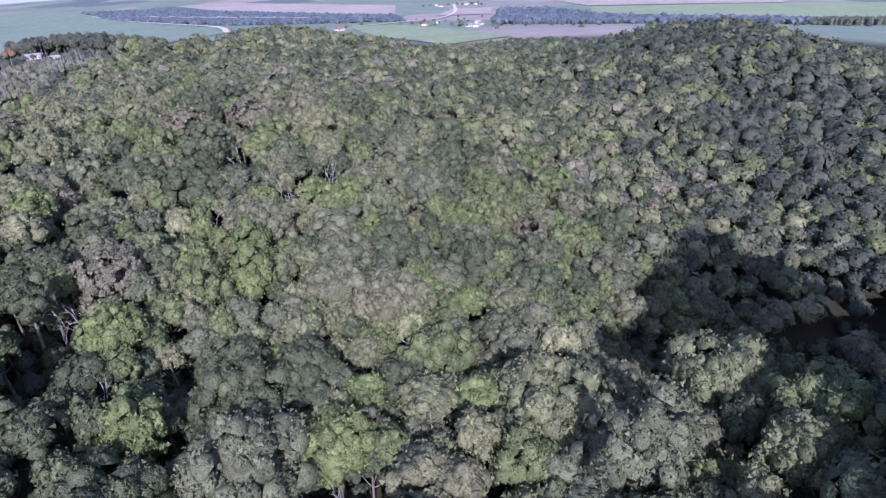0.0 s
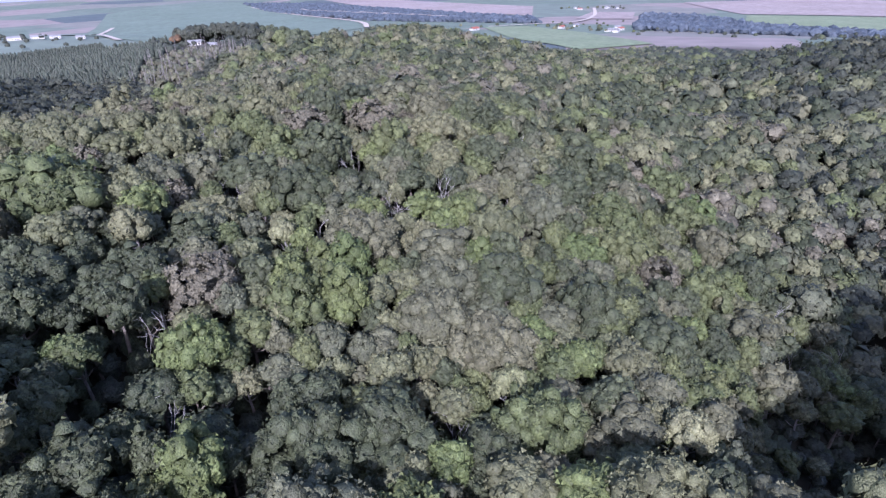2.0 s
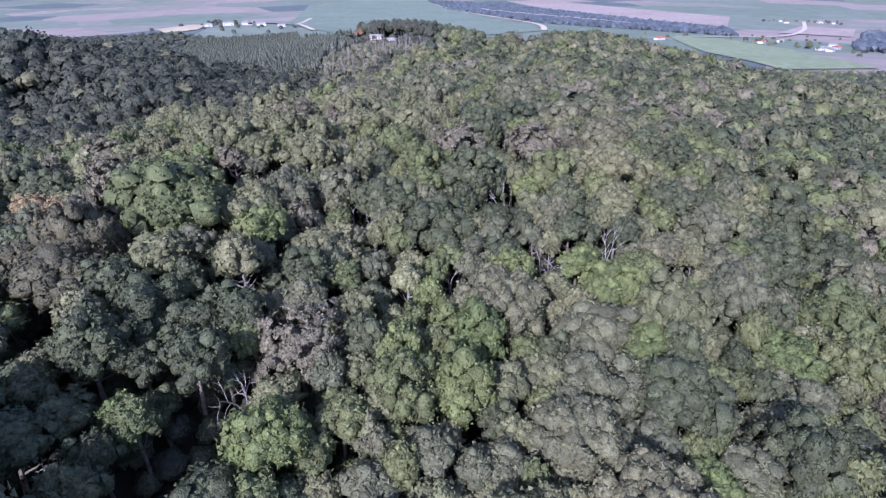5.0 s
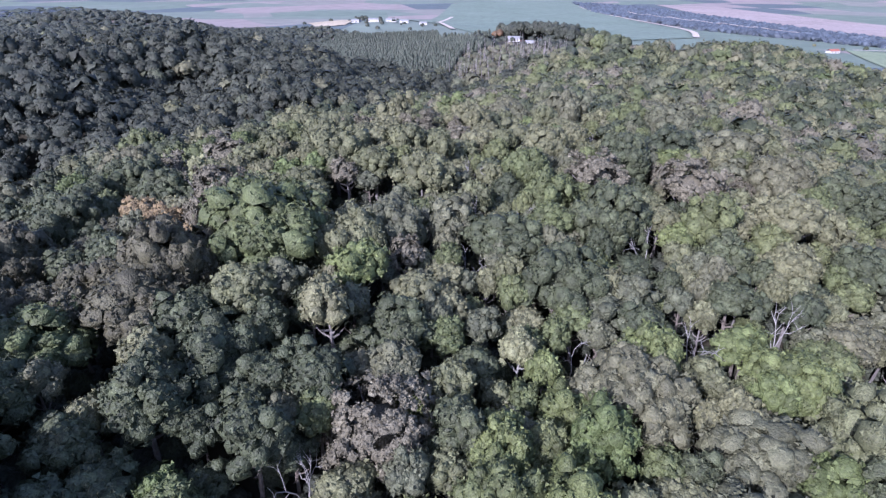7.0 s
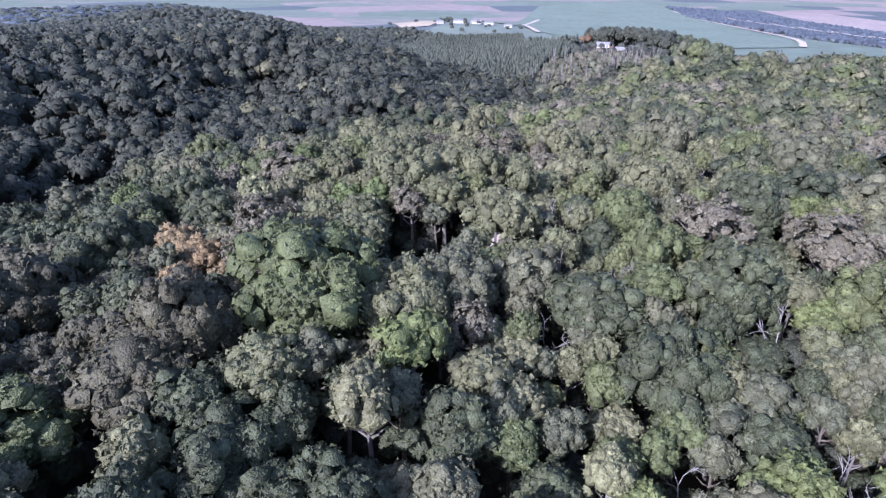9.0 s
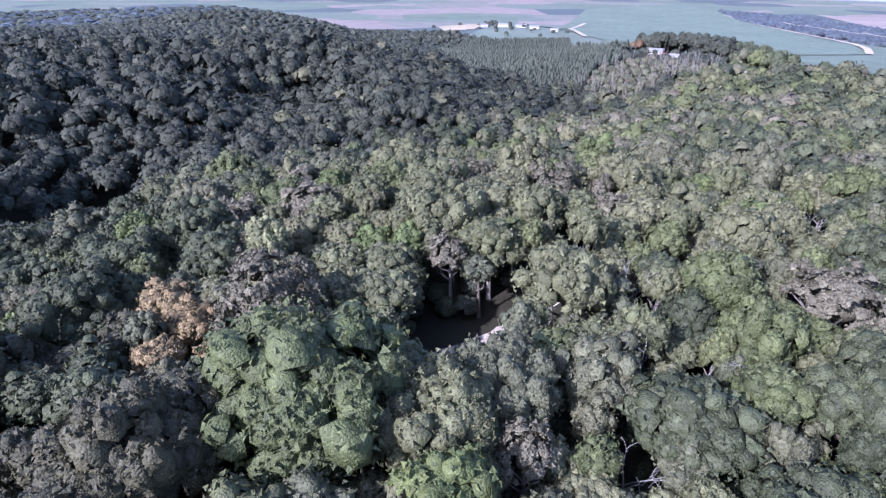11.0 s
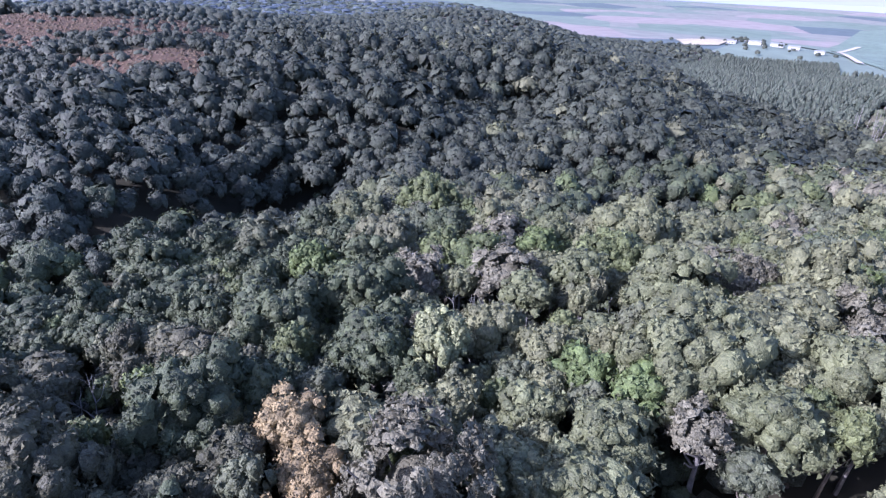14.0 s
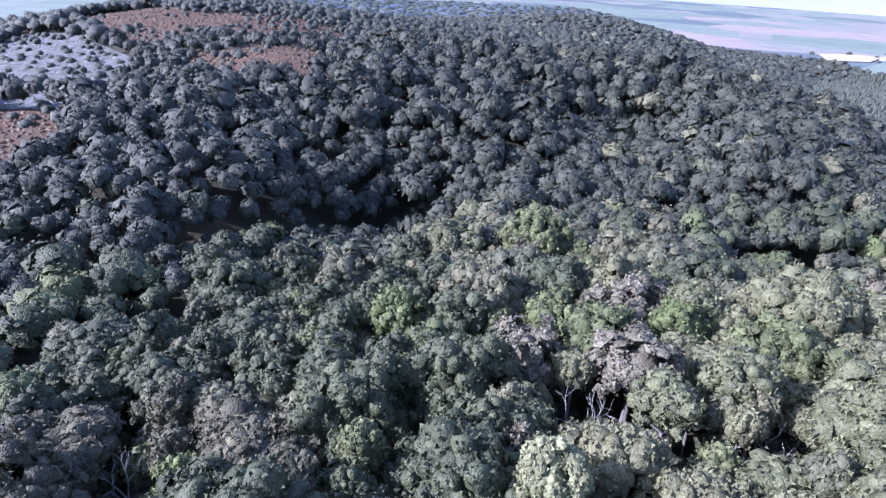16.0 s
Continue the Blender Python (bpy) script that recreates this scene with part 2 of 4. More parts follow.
# ---- mesh helpers ----
def mesh_of(name, verts, faces, mats):
    me = bpy.data.meshes.new(name)
    me.from_pydata([tuple(v) for v in verts], [], [tuple(int(i) for i in f) for f in faces])
    for m in mats:
        me.materials.append(m)
    return me


def part(name, me, parent, label=""):
    ob = new(name, me)
    ob.parent = parent
    if label:
        tagged(ob, label)
    return ob


def thing(name, m, label, category, group="", kind=""):
    ob = new(name)
    ob.matrix_basis = m
    return tagged(ob, label, category, group, kind)


def tube(points, radii, sides=6):
    pts = [Vector(p) for p in points]
    verts, faces = [], []
    for i, p in enumerate(pts):
        way = (pts[min(i + 1, len(pts) - 1)] - pts[max(i - 1, 0)]).normalized()
        a = way.orthogonal().normalized()
        c = way.cross(a)
        for k in range(sides):
            t = 2 * math.pi * k / sides
            verts.append(p + (a * math.cos(t) + c * math.sin(t)) * radii[i])
    for i in range(len(pts) - 1):
        for k in range(sides):
            j = (k + 1) % sides
            faces.append((i * sides + k, i * sides + j, (i + 1) * sides + j))
            faces.append((i * sides + k, (i + 1) * sides + j, (i + 1) * sides + k))
    n = len(pts) - 1
    for k in range(1, sides - 1):
        faces.append((n * sides, n * sides + k, n * sides + k + 1))
    return np.array([tuple(v) for v in verts]), np.array(faces)


def join(chunks):
    verts, faces, base = [], [], 0
    for v, f in chunks:
        verts.append(v)
        faces.append(f + base)
        base += len(v)
    return np.concatenate(verts), np.concatenate(faces)


def ball(level):
    bm = bmesh.new()
    bmesh.ops.create_icosphere(bm, subdivisions=level, radius=1.0)
    v = np.array([tuple(a.co) for a in bm.verts])
    f = np.array([[a.index for a in q.verts] for q in bm.faces])
    bm.free()
    return v, f


BALL1, BALL2 = ball(1), ball(2)


def cap():
    """The upper faces of a rough ball: one puff of foliage."""
    v, f = BALL1
    keep = np.array([q for q in f if v[q].mean(0)[2] > -0.6])
    used = np.unique(keep)
    lookup = np.full(len(v), -1)
    lookup[used] = np.arange(len(used))
    return v[used], lookup[keep]


CAP = cap()
MOUND = (np.array([(0, 0, 0.6)] + [(math.cos(k * math.pi / 3), math.sin(k * math.pi / 3), -0.25) for k in range(6)]), np.array([(0, k + 1, (k + 1) % 6 + 1) for k in range(6)]))


def dome(rings):
    """A billow of foliage: rings of (angle from the top, count) under one point."""
    verts, faces, last = [(0.0, 0.0, 1.0)], [], [0]
    for angle, n in rings:
        c, q = math.cos(radians(angle)), math.sin(radians(angle))
        ring = list(range(len(verts), len(verts) + n))
        verts += [(q * math.cos(2 * math.pi * k / n), q * math.sin(2 * math.pi * k / n), c) for k in range(n)]
        m = len(last)
        if m == 1:
            faces += [(0, ring[k], ring[(k + 1) % n]) for k in range(n)]
        else:
            i = j = 0
            while i < m or j < n:
                if j < n and (i == m or (j + 0.5) / n <= (i + 0.5) / m):
                    faces.append((last[i % m], ring[j % n], ring[(j + 1) % n]))
                    j += 1
                else:
                    faces.append((last[i % m], ring[j % n], last[(i + 1) % m]))
                    i += 1
        last = ring
    return np.array(verts), np.array(faces)


DOME_MID, DOME_LOW = dome(((46, 5), (98, 6))), dome(((82, 5),))


def crown(seed, radius, clump, billow, leaves=10.0, leaf=0.2, tall=1.0, low=-0.35, uneven=0.2, shell=0.64, open_to=0.0):
    """A crown in metres about its middle: rounded billows of foliage over a darker heart, loose leaf sprays on them. Also gives the number of soft faces."""
    rng = np.random.default_rng(seed)
    shift = Vector(rng.uniform(-50, 50, 3))
    heart, hf = BALL2 if radius > 3 else BALL1
    heart = heart * radius * shell * (1, 1, tall)
    heart[:, 2] = np.maximum(heart[:, 2], low * radius * tall)
    heart *= 1 + 0.05 * rng.normal(size=(len(heart), 1)).clip(-1, 1)
    chunks, soft = [(heart, hf)], len(hf)
    n = max(5, int(2 * math.pi * (1 - low) * radius ** 2 / (1.7 * clump ** 2)))
    up = 1 - (1 - low) * (np.arange(n) + rng.uniform(0.0, 1.0, n)) / n
    turn = np.arange(n) * 2.399963 + rng.uniform(-0.5, 0.5, n)
    side = np.sqrt(np.maximum(0, 1 - up * up))
    ways = np.stack([np.cos(turn) * side, np.sin(turn) * side, up], 1)
    bv, bf = billow
    spots, axes, sizes = [], [], []
    for d in ways:
        q = Vector(d)
        swell = 1 + uneven * 1.3 * noise.noise(q * 1.5 + shift) + uneven * 0.7 * noise.noise(q * 3.6 + shift)
        if noise.noise(q * 2.4 - shift) < open_to - 1:
            continue
        r = clump * rng.uniform(0.7, 1.4)
        at = d * (radius * swell - 0.62 * r) * rng.uniform(0.84, 1.08) * np.array((1, 1, tall))
        z = d + rng.normal(scale=0.22, size=3) + np.array((0, 0, 0.3))
        z /= np.linalg.norm(z)
        x = np.cross(z, rng.normal(size=3))
        x /= np.linalg.norm(x)
        y = np.cross(z, x)
        v = bv * (r * rng.uniform(0.8, 1.2, (len(bv), 1))) * (rng.uniform(0.85, 1.25), rng.uniform(0.85, 1.2), 0.88)
        chunks.append((v[:, :1] * x + v[:, 1:2] * y + v[:, 2:] * z + at, bf))
        soft += len(bf)
        spots.append(at)
        axes.append(z)
        sizes.append(r)
    spots, axes, sizes = np.array(spots), np.array(axes), np.array(sizes)
    m = int(leaves * 2 * math.pi * (1 - low) * radius ** 2)
    if m:
        k = rng.choice(len(spots), m, p=sizes ** 2 / np.sum(sizes ** 2))
        d = rng.normal(size=(m, 3)) + 1.0 * axes[k]
        d /= np.linalg.norm(d, axis=1)[:, None]
        at = spots[k] + d * (sizes[k] * rng.uniform(0.78, 1.28, m))[:, None]
        face = d + rng.normal(scale=0.75, size=(m, 3))
        face /= np.linalg.norm(face, axis=1)[:, None]
        a = np.cross(face, rng.normal(size=(m, 3)))
        a /= np.linalg.norm(a, axis=1)[:, None]
        e = np.cross(face, a)
        w = (leaf * rng.uniform(0.55, 1.4, m))[:, None]
        tri = np.stack([at - a * w * 0.6 - e * w * 0.5, at + a * w * 0.6 - e * w * 0.5, at + e * w * 0.8 + face * w * 0.25], 1).reshape(-1, 3)
        chunks.append((tri, np.arange(m * 3).reshape(-1, 3)))
    return (*join(chunks), soft)


def coarse(seed, n=9):
    """A crown for far trees: a dozen or so mounds of foliage."""
    rng = np.random.default_rng(seed)
    cv, cf = MOUND
    chunks = []
    for i in range(n):
        up = 1 - 1.35 * (i + 0.4) / n
        t, side = i * 2.4 + rng.uniform(-0.4, 0.4), math.sqrt(max(0, 1 - up * up))
        z = Vector((math.cos(t) * side, math.sin(t) * side, up + 0.35)).normalized()
        x = z.orthogonal().normalized()
        y = z.cross(x)
        v = cv * ((9 / n) ** 0.42 * rng.uniform(0.5, 0.66) * rng.uniform(0.75, 1.25, (len(cv), 1)))
        at = np.array((math.cos(t) * side * 0.72, math.sin(t) * side * 0.72, up * 0.72)) * rng.uniform(0.85, 1.1)
        chunks.append((v[:, :1] * np.array(x) + v[:, 1:2] * np.array(y) + v[:, 2:] * np.array(z) + at, cf))
    v, f = join(chunks)
    return v * (1, 1, 0.82), f, len(f)


def tuft(seed):
    rng = np.random.default_rng(seed)
    cv, cf = CAP
    return cv * rng.uniform(0.6, 1.2, (len(cv), 1)) * (1, 1, 0.7), cf, 0


def soften(me, count):
    """Smooth shading for the first faces of a mesh, the billows under the leaf sprays."""
    flags = np.zeros(len(me.polygons), bool)
    flags[:count] = True
    me.polygons.foreach_set("use_smooth", flags)
    return me


def trunk(rng, height, radius, spread, limbs=4):
    """A tapered, slightly bent trunk with rising limbs."""
    bend = rng.uniform(-0.5, 0.5, 2)
    path = [(bend[0] * (k / 4) ** 2, bend[1] * (k / 4) ** 2, -0.5 + (height + 0.5) * k / 4) for k in range(5)]
    chunks = [tube(path, [radius * (1.3 - 0.9 * k / 4) for k in range(5)], 6)]
    for i in range(limbs):
        turn = 2 * math.pi * i / limbs + rng.uniform(-0.5, 0.5)
        z0 = height * rng.uniform(0.5, 0.8)
        f = z0 / height
        start = Vector((bend[0] * f * f, bend[1] * f * f, z0))
        out = spread * rng.uniform(0.6, 1.0)
        end = start + Vector((math.cos(turn) * out, math.sin(turn) * out, out * rng.uniform(0.6, 1.0)))
        mid = (start + end) / 2 + Vector((0, 0, -0.12 * out))
        chunks.append(tube([start, mid, end], [radius * 0.5, radius * 0.36, radius * 0.14], 5))
    return join(chunks)


def bare_limbs(rng, height, radius, spread, levels=3):
    """The forked limbs of a leafless tree."""
    chunks = []

    def grow(p, way, length, r, depth):
        end = p + way * length
        mid = (p + end) / 2 + Vector(rng.normal(scale=0.06 * length, size=3))
        chunks.append(tube([p, mid, end], [r, r * 0.8, r * 0.55], 5 if depth else 6))
        if depth < levels:
            for k in range(3):
                turn = Vector(rng.normal(size=3)) * 0.62
                nxt = (way + turn + Vector((0, 0, 0.15))).normalized()
                grow(end - way * length * rng.uniform(0, 0.25), nxt, length * rng.uniform(0.55, 0.8), r * 0.55, depth + 1)

    grow(Vector((0, 0, -0.4)), Vector((0.05, 0.03, 1)).normalized(), height * 0.5, radius, 0)
    return join(chunks)


# ---- ground ----
def build_ground():
    radii = np.concatenate([np.arange(0, 480, 8.0), 480 * (4960 / 480) ** (np.arange(0, 46) / 45.0)])
    turns = 180
    th = np.linspace(0, 2 * math.pi, turns, endpoint=False)
    x = -60 + radii[1:, None] * np.cos(th)
    y = 80 + radii[1:, None] * np.sin(th)
    xs, ys = np.append(-60.0, x.ravel()), np.append(80.0, y.ravel())
    verts = np.stack([xs, ys, ground_z(xs, ys)], 1)
    faces = [(0, 1 + k, 1 + (k + 1) % turns) for k in range(turns)]
    for i in range(len(radii) - 2):
        o = 1 + i * turns
        faces += [(o + k, o + turns + k, o + turns + (k + 1) % turns, o + (k + 1) % turns) for k in range(turns)]
    m, nodes, links, p = shader("earth", 0.95)
    geo = nodes.new("ShaderNodeNewGeometry")
    place = geo.outputs["Position"]
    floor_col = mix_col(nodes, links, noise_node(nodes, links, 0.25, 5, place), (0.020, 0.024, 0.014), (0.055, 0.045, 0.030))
    cells = nodes.new("ShaderNodeTexVoronoi")
    cells.inputs["Scale"].default_value = 0.0030
    cells.inputs["Randomness"].default_value = 0.9
    links.new(place, cells.inputs["Vector"])
    split = nodes.new("ShaderNodeSeparateColor")
    links.new(cells.outputs["Color"], split.inputs[0])
    ramp = nodes.new("ShaderNodeValToRGB")
    ramp.color_ramp.interpolation = "CONSTANT"
    tones = ((0.0, (0.14, 0.18, 0.135)), (0.3, (0.25, 0.215, 0.195)), (0.5, (0.155, 0.19, 0.15)), (0.72, (0.20, 0.20, 0.17)), (0.84, (0.095, 0.12, 0.12)))
    while len(ramp.color_ramp.elements) < len(tones):
        ramp.color_ramp.elements.new(0.5)
    for el, (pos, c) in zip(ramp.color_ramp.elements, tones):
        el.position, el.color = pos, (*c, 1)
    links.new(split.outputs[0], ramp.inputs[0])
    farm = scaled(nodes, links, ramp.outputs[0], stretch(nodes, links, noise_node(nodes, links, 0.02, 6, place), 0.3, 0.7, 0.85, 1.15))
    dist = nodes.new("ShaderNodeVectorMath")
    dist.operation = "DISTANCE"
    links.new(place, dist.inputs[0])
    dist.inputs[1].default_value = (-60, 80, 60)
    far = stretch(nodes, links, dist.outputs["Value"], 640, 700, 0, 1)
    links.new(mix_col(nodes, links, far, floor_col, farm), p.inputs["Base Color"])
    me = mesh_of("ground", verts, faces, [m])
    for q in me.polygons:
        q.use_smooth = True
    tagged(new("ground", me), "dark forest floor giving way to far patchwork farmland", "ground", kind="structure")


def draped(name, poly, mat, lift, label, category, depth=4):
    """A patch of land that lies on the ground."""
    c = np.mean(np.array(poly), 0)
    tris = [np.array((c, a, b)) for a, b in zip(poly, poly[1:] + poly[:1])]
    for _ in range(depth):
        nxt = []
        for a, b, d in tris:
            e, f, g = (a + b) / 2, (b + d) / 2, (d + a) / 2
            nxt += [np.array(q) for q in ((a, e, g), (e, b, f), (g, f, d), (e, f, g))]
        tris = nxt
    v = np.concatenate(tris)
    z = ground_z(v[:, 0], v[:, 1]) + lift
    me = mesh_of(name, np.column_stack([v, z]), np.arange(len(v)).reshape(-1, 3), [mat])
    bm = bmesh.new()
    bm.from_mesh(me)
    bmesh.ops.remove_doubles(bm, verts=bm.verts, dist=0.01)
    bm.normal_update()
    if sum(f.normal.z for f in bm.faces) < 0:
        bmesh.ops.reverse_faces(bm, faces=bm.faces)
    bm.to_mesh(me)
    bm.free()
    return tagged(new(name, me), label, category, kind="structure")


def ribbon(name, line, width, mat, lift, label, category, steps=6):
    pts = [Vector((*p, 0)) for p in line]
    dense = []
    for i in range(len(pts) - 1):
        p0, p1, p2, p3 = pts[max(i - 1, 0)], pts[i], pts[i + 1], pts[min(i + 2, len(pts) - 1)]
        for k in range(steps):
            t = k / steps
            dense.append(0.5 * ((2 * p1) + (p2 - p0) * t + (2 * p0 - 5 * p1 + 4 * p2 - p3) * t * t + (3 * p1 - p0 - 3 * p2 + p3) * t ** 3))
    dense.append(pts[-1])
    rng = np.random.default_rng(5)
    verts, faces = [], []
    for i, p in enumerate(dense):
        way = (dense[min(i + 1, len(dense) - 1)] - dense[max(i - 1, 0)]).normalized()
        side = Vector((way.y, -way.x, 0))
        for s in (-0.5, -0.2, 0.2, 0.5):
            q = p + side * width * (s + (rng.uniform(-0.06, 0.06) if abs(s) == 0.5 else 0))
            verts.append((q.x, q.y, float(ground_z(q.x, q.y)) + lift - (0.05 if abs(s) == 0.2 else 0)))
    for i in range(len(dense) - 1):
        for k in range(3):
            faces.append((i * 4 + k, i * 4 + k + 1, i * 4 + 5 + k, i * 4 + 4 + k))
    return tagged(new(name, mesh_of(name, verts, faces, [mat])), label, category, kind="structure")


build_ground()
ribbon("road", ROAD, 2.9, DIRT, 0.15, "pale sandy dirt road through the forest", "road")
draped("fern_clearing", FERN_LOW, FERN, 0.4, "clearing of rust-brown dry fern on the slope", "clearing", 3)
draped("fern_clearing", FERN_HIGH, FERN, 0.4, "broad clearing of rust-brown dry fern on the ridge", "clearing", 3)
draped("fern_clearing", FERN_NEAR, FERN, 0.4, "clearing of rust-brown dry fern below pale grass", "clearing", 3)
draped("fern_clearing", FERN_TOP, FERN, 0.4, "rust-brown fern heath on the ridge crest", "clearing", 3)
draped("grass_slope", PALE_SLOPE, PALE_GRASS, 0.5, "slope of pale silvery grass dotted with bushes", "clearing", 3)
draped("field_meadow", MEADOW, CANE_PALE, 1.0, "light green field beyond the wooded ridge", "field")
CANE_LAND = [(-430, 1262), (-525, 1487), (-1045, 2077), (-1585, 2823), (-1990, 2800), (-1850, 2219), (-1300, 1500), (-960, 1010), (-700, 930), (-500, 1040)]
FAR_WOOD = [(-1065, 2090), (-502, 1525), (-60, 1330), (-90, 1506), (-586, 2055), (-1065, 2544), (-1500, 2690)]
EAST_WOOD = [(110, 1130), (300, 1000), (520, 860), (640, 930), (360, 1220), (300, 1560), (180, 1650)]
EAST_PINES = [(540, 830), (740, 890), (780, 980), (560, 900)]
FARM_SAND = [(-932, 748), (-903, 792), (-950, 850), (-1030, 884), (-1070, 830)]
draped("field_cane", CANE_LAND, CANE, 1.2, "wide green sugar-cane field on the plain", "field")
draped("field_soil", [(-98, 1650), (-124, 2137), (-890, 2883), (-1170, 2868), (-620, 2090)], SOIL, 1.2, "pinkish bare ploughed field on the plain", "field")
draped("field_soil", [(10, 1500), (140, 1480), (170, 1760), (60, 1800)], SOIL, 1.4, "small pinkish bare field beside houses", "field")
draped("field_cane", [(335, 1300), (660, 960), (900, 1000), (1150, 1500), (887, 1560), (420, 1640)], CANE_PALE, 1.2, "light green field on the plain", "field")
draped("field_soil", [(420, 1680), (900, 1590), (1300, 2000), (900, 2500), (380, 2300)], SOIL, 1.4, "pale bare field far on the plain", "field")
draped("field_sand", FARM_SAND, SAND, 1.2, "sandy yellow field beside farm sheds", "field")
ribbon("farm_track", [(-426, 1275), (-524, 1495), (-780, 1790), (-1045, 2085), (-1310, 2420)], 13, DIRT, 2.0, "pale dirt track along the cane field", "track")
ribbon("farm_track", [(-160, 1240), (-60, 1320), (20, 1400), (60, 1640), (70, 1990)], 9, DIRT, 2.2, "pale dirt track past far houses", "track")
ribbon("farm_track", [(-760, 930), (-860, 1010), (-1000, 1150), (-1240, 1500)], 11, DIRT, 2.4, "pale dirt track beside the cane field", "track")
for k in range(6):
    f = k / 5
    x0, y0 = -300 - 520 * f, 1520 + 430 * f
    ribbon("wood_track", [(x0, y0), (x0 - 60, y0 + 60), (x0 - 130, y0 + 150)], 9, DIRT, 9.0, "pale cut line through the far plantation", "track", 3)


def backdrop():
    """Hills along the skyline, haze put into their blue colour and glow."""
    n = 240
    verts, faces = [], []
    for k in range(n):
        t = 2 * math.pi * k / n
        top = -22 + 26 * noise.noise(Vector((math.cos(t) * 3, math.sin(t) * 3, 0.4))) + 9 * noise.noise(Vector((math.cos(t) * 14, math.sin(t) * 14, 2.4)))
        for r, z in ((4700, -150), (4760, top), (4900, top - 10)):
            verts.append((-60 + r * math.cos(t), 80 + r * math.sin(t), z))
    for k in range(n):
        j = (k + 1) % n
        for i in range(2):
            faces.append((k * 3 + i, j * 3 + i, j * 3 + i + 1, k * 3 + i + 1))
    m, nodes, links, p = shader("far_hills", 1.0)
    geo = nodes.new("ShaderNodeNewGeometry")
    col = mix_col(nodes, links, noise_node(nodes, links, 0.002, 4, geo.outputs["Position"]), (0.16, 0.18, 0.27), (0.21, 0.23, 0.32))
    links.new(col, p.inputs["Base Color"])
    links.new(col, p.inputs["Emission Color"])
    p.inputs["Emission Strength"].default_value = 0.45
    tagged(new("backdrop", mesh_of("backdrop", verts, faces, [m])), "skyline hills, haze in their blue colour", "hills", kind="structure")


backdrop()


def skyline_haze():
    """A glowing ring added for the bright hazy air low over the skyline."""
    n = 96
    verts = [(-60 + 4930 * math.cos(2 * math.pi * k / n), 80 + 4930 * math.sin(2 * math.pi * k / n), z) for k in range(n) for z in (-120, 420)]
    faces = [(2 * k, 2 * ((k + 1) % n), 2 * ((k + 1) % n) + 1, 2 * k + 1) for k in range(n)]
    m, nodes, links, p = shader("skyline_air", 1.0)
    p.inputs["Base Color"].default_value = (0.1, 0.1, 0.1, 1)
    p.inputs["Emission Color"].default_value = (0.24, 0.265, 0.37, 1)
    p.inputs["Emission Strength"].default_value = 1.0
    tagged(new("backdrop", mesh_of("skyline_air", verts, faces, [m])), "pale hazy sky low over the skyline", "sky", kind="structure")


skyline_haze()

# ---- forest ----
NEAR_PLAN = [(-15, 33), (45, 36), (66, 110), (34, 172), (-60, 192), (-130, 168), (-188, 132), (-194, 58), (-150, 34), (-105, 40), (-60, 36)]
# trees that stand out: species, x, y, crown radius, height
MARKED = (
    ("cream", 17, 69, 2.4, 12), ("cream", -6, 71, 1.9, 12), ("cream", -47, 94, 1.8, 10.5), ("cream", -116, 94, 2.6, 14), ("cream", -100, 181, 2.4, 11),
    ("rust", -108, 78, 2.2, 13), ("rust", -102, 79, 2.4, 12), ("rust", -97, 75, 2.3, 11), ("rust", -95, 80, 1.7, 10), ("rust", -91, 81, 1.4, 9),
    ("grey", 19, 117, 4.6, 12), ("grey", 22, 164, 4.4, 12), ("grey", -61, 138, 4.2, 12), ("grey", -148, 114, 4.4, 13), ("grey", -97, 87, 4.8, 15),
    ("grey", -138, 97, 4.0, 13), ("grey", -133, 108, 4.2, 13), ("grey", -49, 74, 4.6, 12), ("grey", 38, 55, 4.8, 13),
    ("lime", 23, 102, 2.3, 12), ("lime", -11, 58, 2.3, 13), ("lime", -32, 80, 3.3, 13), ("lime", -44, 62, 3.2, 12), ("lime", -3, 87, 2.3, 12),
)
MARKED_MORE = (
    ("olive", 32, 53, 5.2, 17), ("fresh", 38, 42, 5.0, 12), ("olive", 60, 70, 3.8, 22), ("olive", 47, 61, 2.2, 20), ("fresh", 72, 94, 2.8, 16), ("olive", 67, 105, 4.0, 14),
    ("lime", -35, 106, 3.0, 13), ("lime", -22, 116, 4.2, 12), ("lime", -34, 89, 3.0, 13), ("lime", -66, 88, 2.8, 13), ("lime", -154, 83, 3.2, 13), ("lime", -143, 117, 3.0, 12),
    ("lime", -35, 47, 3.2, 12), ("lime", 4, 56, 2.8, 12), ("lime", -109, 107, 2.5, 13), ("lime", -104, 110, 2.3, 14),
    ("fresh", -79, 82, 6.8, 16.5),
    ("bare", -25, 125, 1.9, 11), ("bare", -68, 113, 1.9, 11), ("bare", -65, 118, 1.9, 11), ("bare", -79, 124, 1.9, 11), ("bare", -121, 108, 1.9, 11),
    ("bare", -33, 113, 1.9, 11), ("bare", -41, 51, 1.9, 11), ("bare", -4, 48, 1.9, 11), ("bare", -151, 70, 1.9, 11),
)
